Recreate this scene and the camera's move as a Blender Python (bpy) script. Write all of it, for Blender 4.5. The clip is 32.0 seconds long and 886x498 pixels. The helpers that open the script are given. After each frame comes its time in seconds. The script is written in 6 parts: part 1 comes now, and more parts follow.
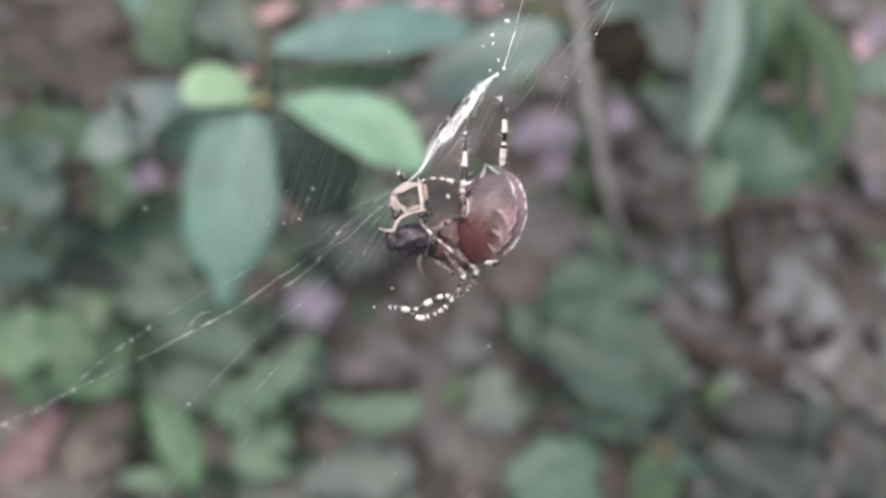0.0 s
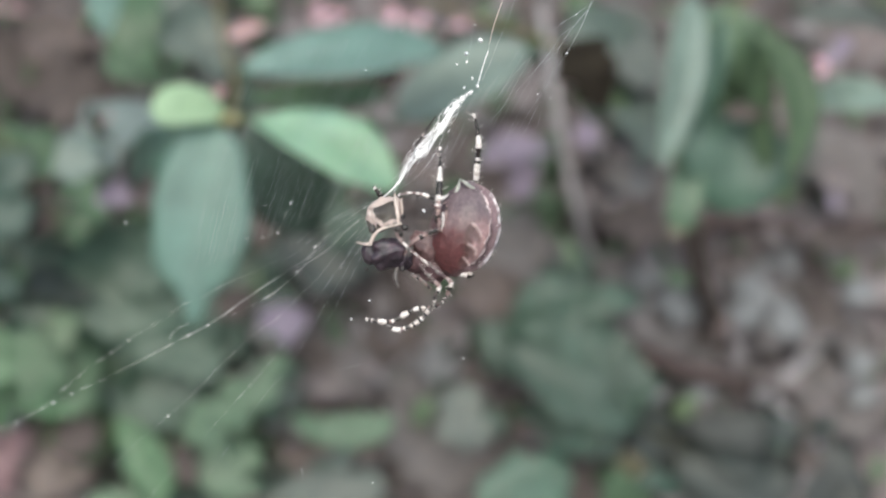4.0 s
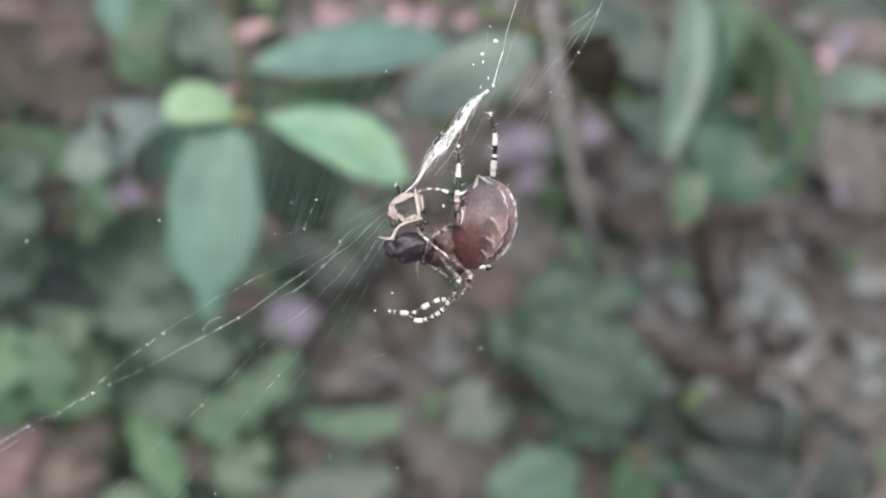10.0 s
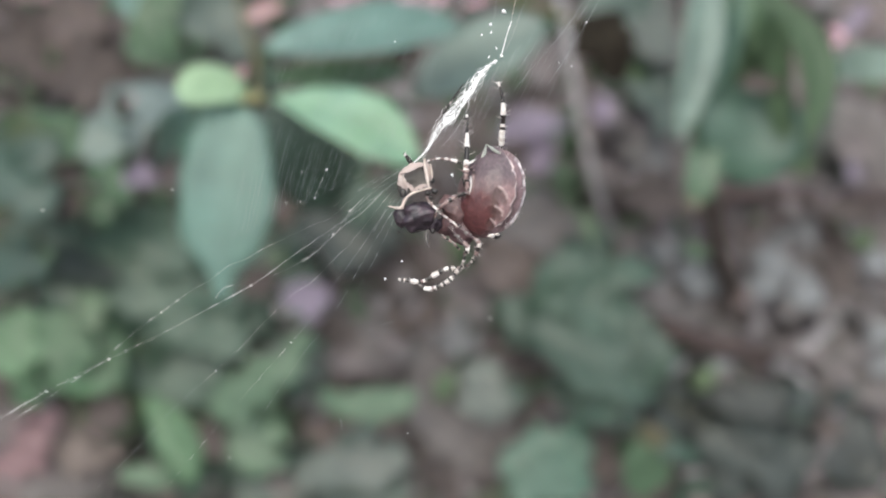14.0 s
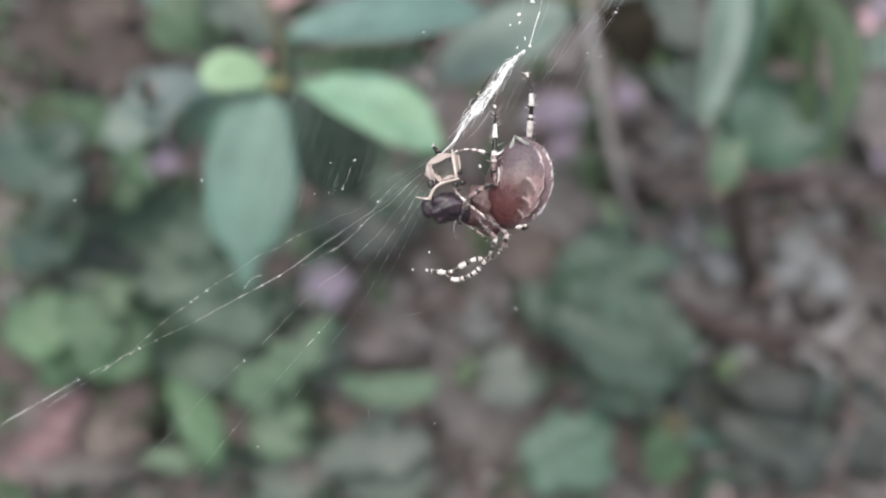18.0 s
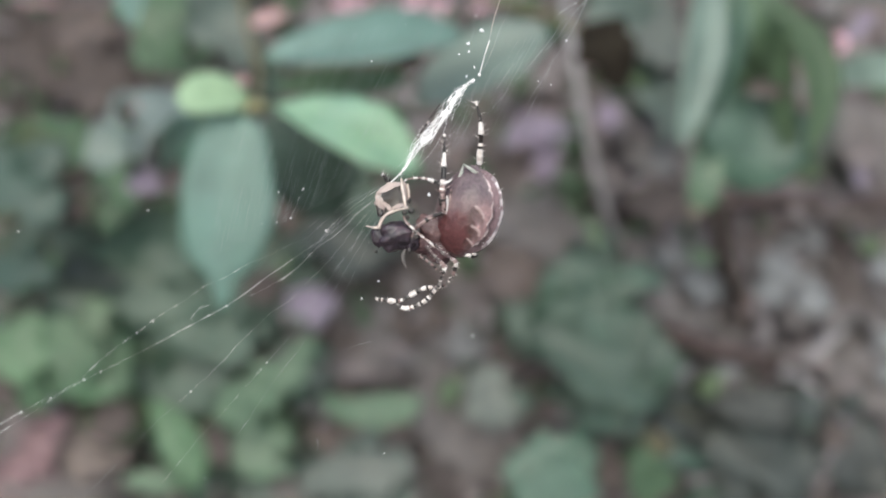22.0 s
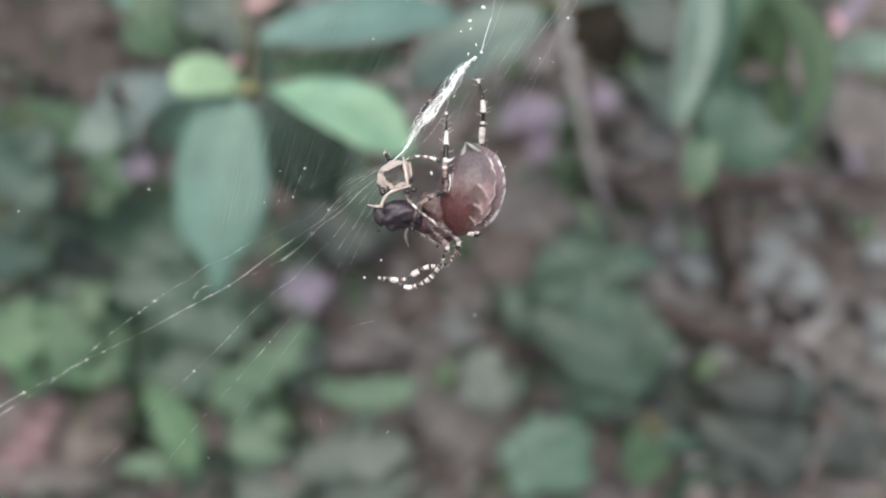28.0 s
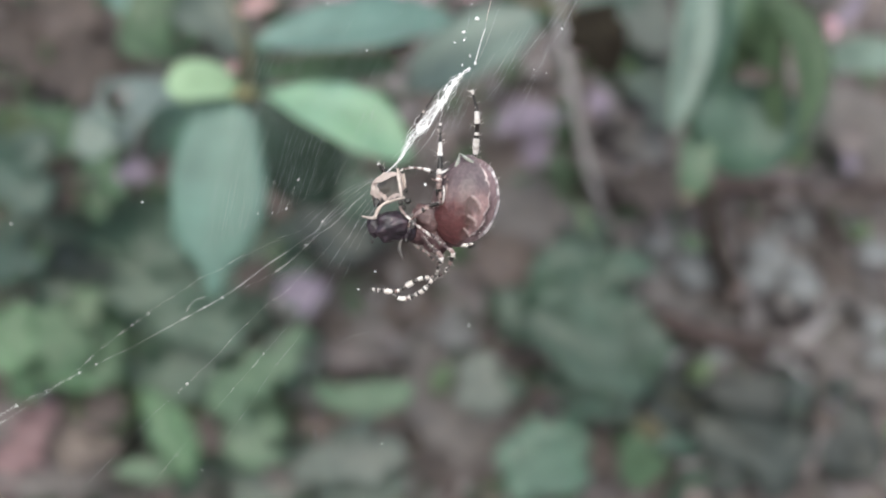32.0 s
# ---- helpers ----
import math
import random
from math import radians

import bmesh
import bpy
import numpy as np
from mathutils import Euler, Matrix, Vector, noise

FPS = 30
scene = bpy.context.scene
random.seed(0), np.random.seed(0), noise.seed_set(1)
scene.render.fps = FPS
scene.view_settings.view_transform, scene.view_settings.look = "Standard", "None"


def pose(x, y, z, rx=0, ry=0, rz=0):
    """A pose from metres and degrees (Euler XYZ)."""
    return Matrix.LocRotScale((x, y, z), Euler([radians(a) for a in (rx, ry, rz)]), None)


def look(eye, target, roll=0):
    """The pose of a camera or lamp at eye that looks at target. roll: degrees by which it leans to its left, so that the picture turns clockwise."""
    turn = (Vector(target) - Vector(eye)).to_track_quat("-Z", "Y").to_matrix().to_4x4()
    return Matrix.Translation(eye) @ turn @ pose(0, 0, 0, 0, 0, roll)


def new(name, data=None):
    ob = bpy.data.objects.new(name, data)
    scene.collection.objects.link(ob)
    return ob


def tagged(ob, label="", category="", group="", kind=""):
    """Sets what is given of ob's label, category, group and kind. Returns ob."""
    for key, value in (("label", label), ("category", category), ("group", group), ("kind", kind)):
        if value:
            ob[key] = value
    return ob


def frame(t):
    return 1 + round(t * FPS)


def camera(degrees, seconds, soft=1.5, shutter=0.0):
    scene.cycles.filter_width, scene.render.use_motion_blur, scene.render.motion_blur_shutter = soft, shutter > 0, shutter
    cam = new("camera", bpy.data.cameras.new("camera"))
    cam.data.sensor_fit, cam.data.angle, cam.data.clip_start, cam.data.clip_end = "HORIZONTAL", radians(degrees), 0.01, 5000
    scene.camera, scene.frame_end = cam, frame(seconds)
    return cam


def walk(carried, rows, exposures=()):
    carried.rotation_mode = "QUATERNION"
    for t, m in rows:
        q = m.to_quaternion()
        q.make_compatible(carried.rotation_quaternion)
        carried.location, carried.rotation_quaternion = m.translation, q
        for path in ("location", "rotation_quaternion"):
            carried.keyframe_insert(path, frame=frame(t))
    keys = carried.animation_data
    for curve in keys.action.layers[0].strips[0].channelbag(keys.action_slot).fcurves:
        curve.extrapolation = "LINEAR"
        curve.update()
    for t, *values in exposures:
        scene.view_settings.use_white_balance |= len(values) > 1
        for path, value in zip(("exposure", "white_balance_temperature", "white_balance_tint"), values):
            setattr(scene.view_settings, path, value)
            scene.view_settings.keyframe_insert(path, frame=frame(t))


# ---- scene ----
# A spider feeding in its web before a shady bank with creeper leaves and litter.
cam = camera(50, 32.0, soft=2.0)
cam.data.dof.use_dof = True
cam.data.dof.focus_distance = 0.119
cam.data.dof.aperture_fstop = 10.8
PATH = [
    (0.0, pose(-0.00155, 0.00774, 0.54800, 69.540, -0.871, 0.469)),
    (0.5, pose(-0.00181, 0.00771, 0.54804, 69.906, -0.852, 0.672)),
    (1.0, pose(-0.00193, 0.00771, 0.54811, 70.256, -1.105, 0.414)),
    (1.5, pose(-0.00193, 0.00778, 0.54810, 70.175, -1.122, 0.024)),
    (2.0, pose(-0.00198, 0.00782, 0.54805, 70.058, -1.076, -0.246)),
    (2.5, pose(-0.00217, 0.00756, 0.54809, 70.279, -1.039, -0.350)),
    (3.0, pose(-0.00235, 0.00695, 0.54827, 70.455, -1.179, -0.629)),
    (3.5, pose(-0.00222, 0.00618, 0.54851, 70.823, -1.162, -0.654)),
    (4.0, pose(-0.00173, 0.00546, 0.54877, 70.629, -1.315, -1.289)),
    (4.5, pose(-0.00119, 0.00492, 0.54906, 70.979, -1.657, -1.674)),
    (6.5, pose(-0.00403, 0.00067, 0.54830, 70.400, -1.659, -2.039)),
    (7.0, pose(-0.00433, 0.00077, 0.54848, 70.411, -1.151, -1.976)),
    (7.5, pose(-0.00477, 0.00084, 0.54866, 70.490, -1.043, -1.519)),
    (8.0, pose(-0.00515, 0.00081, 0.54870, 70.452, -0.591, -0.882)),
    (8.5, pose(-0.00520, 0.00071, 0.54863, 70.350, -0.626, -0.905)),
    (9.0, pose(-0.00499, 0.00066, 0.54865, 70.459, -0.583, -1.096)),
    (9.5, pose(-0.00463, 0.00074, 0.54887, 70.500, -0.509, -0.963)),
    (10.0, pose(-0.00428, 0.00082, 0.54916, 70.464, -0.653, -1.305)),
    (10.5, pose(-0.00432, 0.00079, 0.54922, 70.131, -0.523, -1.192)),
    (11.0, pose(-0.00469, 0.00067, 0.54895, 69.957, -0.182, -0.662)),
    (11.5, pose(-0.00476, 0.00051, 0.54862, 69.863, -0.090, -0.252)),
    (12.0, pose(-0.00414, 0.00032, 0.54857, 69.739, -0.233, -0.406)),
    (12.5, pose(-0.00323, 0.00017, 0.54874, 69.758, -0.318, -0.544)),
    (13.0, pose(-0.00264, -0.00001, 0.54881, 69.614, -0.360, -0.543)),
    (13.5, pose(-0.00265, -0.00040, 0.54866, 69.345, -0.301, -0.766)),
    (14.0, pose(-0.00308, -0.00088, 0.54849, 69.430, -0.183, -0.564)),
    (14.5, pose(-0.00357, -0.00119, 0.54841, 69.253, -0.039, -0.022)),
    (16.5, pose(-0.00653, -0.00125, 0.54836, 68.466, 0.291, 0.609)),
    (17.0, pose(-0.00664, -0.00114, 0.54841, 68.372, 0.348, 1.354)),
    (17.5, pose(-0.00590, -0.00094, 0.54862, 68.408, 0.202, 1.217)),
    (18.0, pose(-0.00415, -0.00072, 0.54910, 68.535, 0.040, 0.643)),
    (18.5, pose(-0.00215, -0.00062, 0.54959, 68.884, -0.134, 0.106)),
    (19.0, pose(-0.00066, -0.00060, 0.54981, 68.936, -0.206, -0.115)),
    (19.5, pose(0.00024, -0.00059, 0.54985, 69.616, 0.018, 0.253)),
    (20.0, pose(0.00092, -0.00051, 0.54984, 69.709, -0.198, 0.333)),
    (20.5, pose(0.00144, -0.00036, 0.54985, 69.625, -0.127, 0.138)),
    (21.0, pose(0.00164, -0.00019, 0.54997, 69.440, 0.051, 0.216)),
    (21.5, pose(0.00146, -0.00009, 0.55015, 69.487, 0.067, 0.274)),
    (22.0, pose(0.00105, -0.00005, 0.55025, 69.593, 0.031, 0.121)),
    (22.5, pose(0.00067, -0.00002, 0.55026, 69.914, 0.112, -0.005)),
    (23.0, pose(0.00067, -0.00000, 0.55031, 69.960, 0.136, 0.056)),
    (23.5, pose(0.00107, 0.00005, 0.55044, 69.961, 0.222, 0.031)),
    (24.0, pose(0.00147, 0.00016, 0.55054, 69.871, 0.086, -0.154)),
    (24.5, pose(0.00163, 0.00026, 0.55053, 69.397, 0.014, 0.083)),
    (26.5, pose(0.00121, 0.00017, 0.54917, 69.057, 0.121, -0.207)),
    (27.0, pose(0.00116, 0.00016, 0.54929, 68.968, 0.040, -0.686)),
    (27.5, pose(0.00088, 0.00010, 0.54936, 68.840, 0.137, -0.628)),
    (28.0, pose(0.00057, 0.00003, 0.54935, 68.677, 0.135, -0.320)),
    (28.5, pose(0.00053, 0.00003, 0.54937, 68.647, 0.077, -0.356)),
    (29.0, pose(0.00062, 0.00017, 0.54954, 68.700, 0.059, -0.406)),
    (29.5, pose(0.00057, 0.00035, 0.54974, 68.919, 0.199, -0.319)),
    (30.0, pose(0.00037, 0.00043, 0.54977, 68.744, 0.158, -0.222)),
    (30.5, pose(0.00015, 0.00038, 0.54969, 68.763, 0.274, -0.105)),
    (31.0, pose(0.00004, 0.00031, 0.54966, 68.713, 0.242, -0.121)),
    (31.5, pose(0.00005, 0.00030, 0.54977, 68.612, 0.171, -0.243)),
    (32.0, pose(0.00014, 0.00036, 0.54998, 68.831, 0.103, -0.592)),
]
walk(cam, PATH, [(0, 0.79, 6385, 8), (3, 0.79, 6385, 3), (10, 0.78, 6385, 3), (18, 0.76, 6385, 5), (24, 0.73, 6385, 3), (32, 0.73, 6385, 3)])

# The web sways: millimetres to the right and up, by the second.
SWAY = [
    (0.0, -0.54, -0.07),
    (0.5, 0.41, 0.25),
    (1.0, 0.04, -0.19),
    (1.5, -0.09, -0.03),
    (2.0, -0.07, 0.05),
    (2.5, -0.13, -0.03),
    (3.0, 0.23, 0.10),
    (3.5, 0.46, -0.19),
    (4.0, -0.06, 0.39),
    (4.5, -0.65, -0.35),
    (6.5, -0.27, 0.11),
    (7.0, -0.12, 0.19),
    (7.5, -0.16, -0.32),
    (8.0, 0.52, -0.08),
    (8.5, 0.06, 0.09),
    (9.0, -0.13, 0.17),
    (9.5, 0.48, 0.20),
    (10.0, -0.54, -0.32),
    (10.5, -0.39, -0.26),
    (11.0, 0.21, -0.06),
    (11.5, 0.83, 0.21),
    (12.0, 0.14, 0.37),
    (12.5, -0.40, -0.21),
    (13.0, -0.29, -0.33),
    (13.5, -0.43, 0.05),
    (14.0, 0.05, 0.22),
    (14.5, 0.55, 0.06),
    (16.5, -0.64, 0.06),
    (17.0, 0.83, 0.11),
    (17.5, 1.07, 0.27),
    (18.0, -0.10, 0.14),
    (18.5, -0.41, -0.55),
    (19.0, -0.57, 0.14),
    (19.5, 0.14, -0.08),
    (20.0, -0.00, 0.06),
    (20.5, -0.35, 0.01),
    (21.0, -0.22, 0.23),
    (21.5, -0.11, -0.31),
    (22.0, -0.14, 0.06),
    (22.5, 0.31, -0.08),
    (23.0, 0.48, 0.20),
    (23.5, -0.10, -0.03),
    (24.0, -0.41, -0.19),
    (24.5, 0.07, 0.08),
    (26.5, 0.25, 0.14),
    (27.0, -0.53, -0.05),
    (27.5, -0.03, -0.14),
    (28.0, 0.48, 0.01),
    (28.5, 0.01, 0.18),
    (29.0, -0.17, 0.19),
    (29.5, -0.13, -0.41),
    (30.0, 0.05, 0.04),
    (30.5, 0.08, -0.03),
    (31.0, 0.09, 0.13),
    (31.5, 0.11, 0.23),
    (32.0, -0.15, -0.37),
]

# ---- sky and sun, overcast ----
world = bpy.data.worlds.new("sky")
scene.world = world
world.use_nodes = True
sky = world.node_tree.nodes.new("ShaderNodeTexSky")
sky.sky_type, sky.sun_disc = "NISHITA", False
sky.sun_elevation, sky.sun_rotation = radians(51), radians(192)
sky.dust_density, sky.ozone_density = 4.0, 1.0
world.node_tree.nodes["Background"].inputs["Strength"].default_value = 0.14
world.node_tree.links.new(sky.outputs[0], world.node_tree.nodes["Background"].inputs["Color"])
sun_data = bpy.data.lights.new("sun", "SUN")
sun_data.energy, sun_data.angle, sun_data.color = 1.3, radians(70), (1.0, 0.97, 0.95)
sun = new("sun", sun_data)
sun.matrix_world = look((0.2, -0.9, 1.15), (0, 0, 0))

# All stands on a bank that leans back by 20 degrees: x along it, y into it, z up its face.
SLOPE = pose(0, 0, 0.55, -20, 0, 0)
rnd = random.Random(5)


# ---- materials ----
def material(name, rough=0.6, metal=0.0, spec=0.5):
    m = bpy.data.materials.new(name)
    m.use_nodes = True
    b = m.node_tree.nodes["Principled BSDF"]
    b.inputs["Roughness"].default_value = rough
    b.inputs["Metallic"].default_value = metal
    b.inputs["Specular IOR Level"].default_value = spec
    return m, m.node_tree.nodes, m.node_tree.links, b


def noise_of(nodes, links, scale, detail=4.0, rough=0.55, kind="Object"):
    tc = nodes.new("ShaderNodeTexCoord")
    n = nodes.new("ShaderNodeTexNoise")
    n.inputs["Scale"].default_value, n.inputs["Detail"].default_value = scale, detail
    n.inputs["Roughness"].default_value = rough
    links.new(tc.outputs[kind], n.inputs["Vector"])
    return n


def ramp_of(nodes, links, source, stops):
    r = nodes.new("ShaderNodeValToRGB")
    els = r.color_ramp.elements
    while len(els) < len(stops):
        els.new(0.5)
    for e, (p, c) in zip(els, stops):
        e.position, e.color = p, (*c, 1)
    links.new(source, r.inputs[0])
    return r


def mixed(nodes, links, fac, a, b, how="MIX"):
    m = nodes.new("ShaderNodeMix")
    m.data_type, m.blend_type = "RGBA", how
    for slot, v in ((m.inputs[0], fac), (m.inputs[6], a), (m.inputs[7], b)):
        if hasattr(v, "links"):
            links.new(v, slot)
        else:
            slot.default_value = v
    return m.outputs[2]


def bumped(nodes, links, b, source, strength, distance):
    n = nodes.new("ShaderNodeBump")
    n.inputs["Strength"].default_value, n.inputs["Distance"].default_value = strength, distance
    links.new(source, n.inputs["Height"])
    links.new(n.outputs[0], b.inputs["Normal"])


def leaf_material(name, a, c, through_light=0.25, rough=0.42):
    """Leaf skin: two greens in blotches, small specks, fine relief, and some light let through."""
    m, nodes, links, b = material(name, rough)
    big, fine = noise_of(nodes, links, 45), noise_of(nodes, links, 600, 6)
    col = ramp_of(nodes, links, big.outputs[0], [(0.3, a), (0.7, c)])
    worn = mixed(nodes, links, 0.25, col.outputs[0], fine.outputs[0], "OVERLAY")
    worn = mixed(nodes, links, 0.45, worn, noise_of(nodes, links, 75).outputs[0], "OVERLAY")
    links.new(worn, b.inputs["Base Color"])
    bumped(nodes, links, b, fine.outputs[0], 0.4, 0.0004)
    t = nodes.new("ShaderNodeBsdfTranslucent")
    links.new(worn, t.inputs[0])
    mix = nodes.new("ShaderNodeMixShader")
    mix.inputs[0].default_value = through_light
    links.new(b.outputs[0], mix.inputs[1])
    links.new(t.outputs[0], mix.inputs[2])
    links.new(mix.outputs[0], nodes["Material Output"].inputs[0])
    return m


def mottled(name, stops, scale=60, rough=0.8, bump=0.6, depth=0.001, fine=700, spec=0.3):
    m, nodes, links, b = material(name, rough, spec=spec)
    big, small = noise_of(nodes, links, scale), noise_of(nodes, links, fine, 5)
    col = ramp_of(nodes, links, big.outputs[0], stops)
    links.new(mixed(nodes, links, 0.3, col.outputs[0], small.outputs[0], "OVERLAY"), b.inputs["Base Color"])
    bumped(nodes, links, b, small.outputs[0], bump, depth)
    return m


def island_material(name, stops, rough=0.8):
    """Litter: each piece takes its own colour, with finer blotches over it."""
    m, nodes, links, b = material(name, rough, spec=0.3)
    geo, small = nodes.new("ShaderNodeNewGeometry"), noise_of(nodes, links, 400, 5)
    col = ramp_of(nodes, links, geo.outputs["Random Per Island"], stops)
    links.new(mixed(nodes, links, 0.35, col.outputs[0], small.outputs[0], "OVERLAY"), b.inputs["Base Color"])
    bumped(nodes, links, b, small.outputs[0], 0.5, 0.0006)
    return m


SOIL = mottled("dark soil", [(0.3, (0.115, 0.0958, 0.0928)), (0.5, (0.167, 0.141, 0.137)), (0.7, (0.217, 0.185, 0.186))], 12, 0.95, 0.8, 0.004, 300)
LITTER = island_material("dead leaf litter", [(0.0, (0.114, 0.0987, 0.096)), (0.3, (0.152, 0.137, 0.136)), (0.6, (0.197, 0.182, 0.19)), (0.85, (0.13, 0.102, 0.096)), (1.0, (0.263, 0.243, 0.255))])
MOSS = island_material("small green leaves", [(0.0, (0.0466, 0.0777, 0.0451)), (0.5, (0.0721, 0.112, 0.0661)), (1.0, (0.104, 0.145, 0.0853))], 0.6)
BLUEGREEN = leaf_material("blue-green leaf", (0.093, 0.177, 0.144), (0.119, 0.212, 0.177))
MIDGREEN = leaf_material("mid-green leaf", (0.0597, 0.117, 0.0831), (0.079, 0.145, 0.105))
LIME = leaf_material("young yellow-green leaf", (0.211, 0.352, 0.213), (0.244, 0.407, 0.293), 0.35)
GREYGREEN = leaf_material("dull grey-green leaf", (0.0666, 0.0945, 0.0774), (0.0846, 0.113, 0.0945))
PALEGREY = leaf_material("pale grey-green leaf", (0.0986, 0.122, 0.105), (0.126, 0.146, 0.129))
BLUEGREY = leaf_material("dull blue-grey leaf", (0.13, 0.219, 0.19), (0.164, 0.266, 0.23))
YELLOWGREEN = leaf_material("yellowish young leaf", (0.33, 0.479, 0.291), (0.383, 0.531, 0.355), 0.35)
DIMGREEN = leaf_material("dark green leaf, also for shade", (0.0419, 0.0923, 0.0443), (0.0585, 0.117, 0.0593))
PALEGREEN = leaf_material("pale green leaf", (0.0777, 0.134, 0.0804), (0.0953, 0.159, 0.097))
FRESHGREEN = leaf_material("fresh green leaf", (0.0572, 0.129, 0.0584), (0.0727, 0.154, 0.075))
# a dull green with shade worked into the colour
SHADEGREEN = leaf_material("dull green leaf darkened for shade", (0.0392, 0.0707, 0.0501), (0.0533, 0.0908, 0.0658))
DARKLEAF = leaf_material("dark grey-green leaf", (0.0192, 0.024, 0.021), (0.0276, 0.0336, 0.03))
OLIVE = leaf_material("dull olive leaf", (0.036, 0.0592, 0.023), (0.0516, 0.0806, 0.0326))
TANLEAF = leaf_material("yellow-tan withering leaf", (0.128, 0.128, 0.0802), (0.174, 0.152, 0.104))
GREYPALE = leaf_material("faded grey-green leaf", (0.0788, 0.0938, 0.081), (0.101, 0.116, 0.101))
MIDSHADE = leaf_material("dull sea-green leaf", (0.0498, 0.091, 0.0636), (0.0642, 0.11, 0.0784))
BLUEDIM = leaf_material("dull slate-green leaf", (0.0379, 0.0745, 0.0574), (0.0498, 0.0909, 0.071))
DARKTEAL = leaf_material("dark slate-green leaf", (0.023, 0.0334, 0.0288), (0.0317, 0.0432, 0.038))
OLIVEGREEN = leaf_material("deep olive-green leaf", (0.0421, 0.0793, 0.0331), (0.059, 0.104, 0.0479))
FRESHDIM = leaf_material("soft green leaf", (0.0698, 0.119, 0.063), (0.0884, 0.143, 0.0792))
BLUEPALE = leaf_material("faded blue-green leaf", (0.125, 0.172, 0.15), (0.15, 0.2, 0.175))
PALEBLUE = leaf_material("pale blue-green leaf", (0.149, 0.209, 0.176), (0.182, 0.248, 0.209))
OLIVESTEM = mottled("olive-yellow stem joint", [(0.3, (0.13, 0.14, 0.06)), (0.7, (0.2, 0.19, 0.1))], 120, 0.6, 0.4, 0.0004)
GREYBLUE = leaf_material("grey-blue leaf", (0.146, 0.189, 0.178), (0.196, 0.242, 0.229))
TAUPE = leaf_material("taupe dead leaf", (0.104, 0.094, 0.091), (0.14, 0.126, 0.122), 0.1, 0.8)
SALMON = leaf_material("salmon-pink petal", (0.454, 0.285, 0.287), (0.562, 0.381, 0.38), 0.3, 0.6)
PINK = leaf_material("pink petal", (0.504, 0.313, 0.37), (0.63, 0.419, 0.48), 0.3, 0.6)
ROSE = leaf_material("rose-red leaf", (0.218, 0.135, 0.147), (0.285, 0.19, 0.199), 0.3, 0.6)
LILAC = leaf_material("pale lilac petal", (0.19, 0.16, 0.211), (0.251, 0.208, 0.273), 0.25, 0.6)
DEADGREY = leaf_material("weathered grey dead leaf", (0.102, 0.102, 0.102), (0.15, 0.15, 0.153), 0.1, 0.8)
ROSYBEIGE = leaf_material("rosy beige dead leaf", (0.15, 0.124, 0.112), (0.203, 0.169, 0.154), 0.1, 0.8)
MAUVEDEAD = leaf_material("mauve-grey dead leaf", (0.115, 0.0984, 0.098), (0.158, 0.136, 0.135), 0.1, 0.8)
PALEDEAD = leaf_material("pale grey dead leaf", (0.136, 0.14, 0.145), (0.191, 0.2, 0.204), 0.1, 0.8)
DARKDEADGAP = leaf_material("red-brown dead leaf and dark gap shade", (0.0464, 0.0365, 0.0333), (0.0697, 0.0552, 0.0506), 0.1, 0.8)
DEADBEIGE = leaf_material("beige dead leaf", (0.13, 0.115, 0.106), (0.18, 0.158, 0.148), 0.1, 0.8)
DEADBROWN = leaf_material("brown dead leaf", (0.08, 0.062, 0.055), (0.12, 0.095, 0.087), 0.1, 0.8)
STEM = mottled("brownish green stem", [(0.3, (0.1, 0.1, 0.05)), (0.7, (0.16, 0.13, 0.07))], 120, 0.6, 0.4, 0.0004)
CARAPACE = mottled("wine-brown downy carapace", [(0.35, (0.06, 0.032, 0.032)), (0.52, (0.12, 0.07, 0.07)), (0.68, (0.24, 0.17, 0.165))], 800, 0.5, 0.3, 0.0001, 5000, 0.4)
BARK = mottled("red-brown bark", [(0.3, (0.044, 0.032, 0.0304)), (0.7, (0.08, 0.0592, 0.056))], 80, 0.85, 0.8, 0.0012)
PALEBARK = mottled("pale mauve-brown bark", [(0.3, (0.239, 0.226, 0.23)), (0.7, (0.335, 0.322, 0.329))], 80, 0.85, 0.7, 0.001)
DARKBARK = mottled("dark wet bark", [(0.3, (0.02, 0.015, 0.012)), (0.7, (0.05, 0.037, 0.03))], 80, 0.8, 0.8, 0.001)
ROTGAP = mottled("black-brown rotten leaf and gap shade", [(0.3, (0.00987, 0.00798, 0.0062)), (0.7, (0.026, 0.0223, 0.0167))], 80, 0.9, 0.8, 0.001, 700, 0.05)
STONE = mottled("grey pebble", [(0.3, (0.14, 0.145, 0.145)), (0.7, (0.21, 0.215, 0.22))], 90, 0.75, 0.5, 0.0008)

SILK, _, _, sb = material("white spider silk", 0.35, spec=0.6)
sb.inputs["Base Color"].default_value = (0.86, 0.86, 0.87, 1)
FAINT, _, _, fb = material("fine grey spider silk", 0.35, spec=0.6)
fb.inputs["Base Color"].default_value = (0.3, 0.315, 0.325, 1)
PALESILK, _, _, pb = material("pale grey spider silk", 0.35, spec=0.6)
pb.inputs["Base Color"].default_value = (0.55, 0.56, 0.55, 1)
TINTED, _, _, tb = material("pinkish grey spider silk", 0.35, spec=0.6)
tb.inputs["Base Color"].default_value = (0.6, 0.48, 0.43, 1)
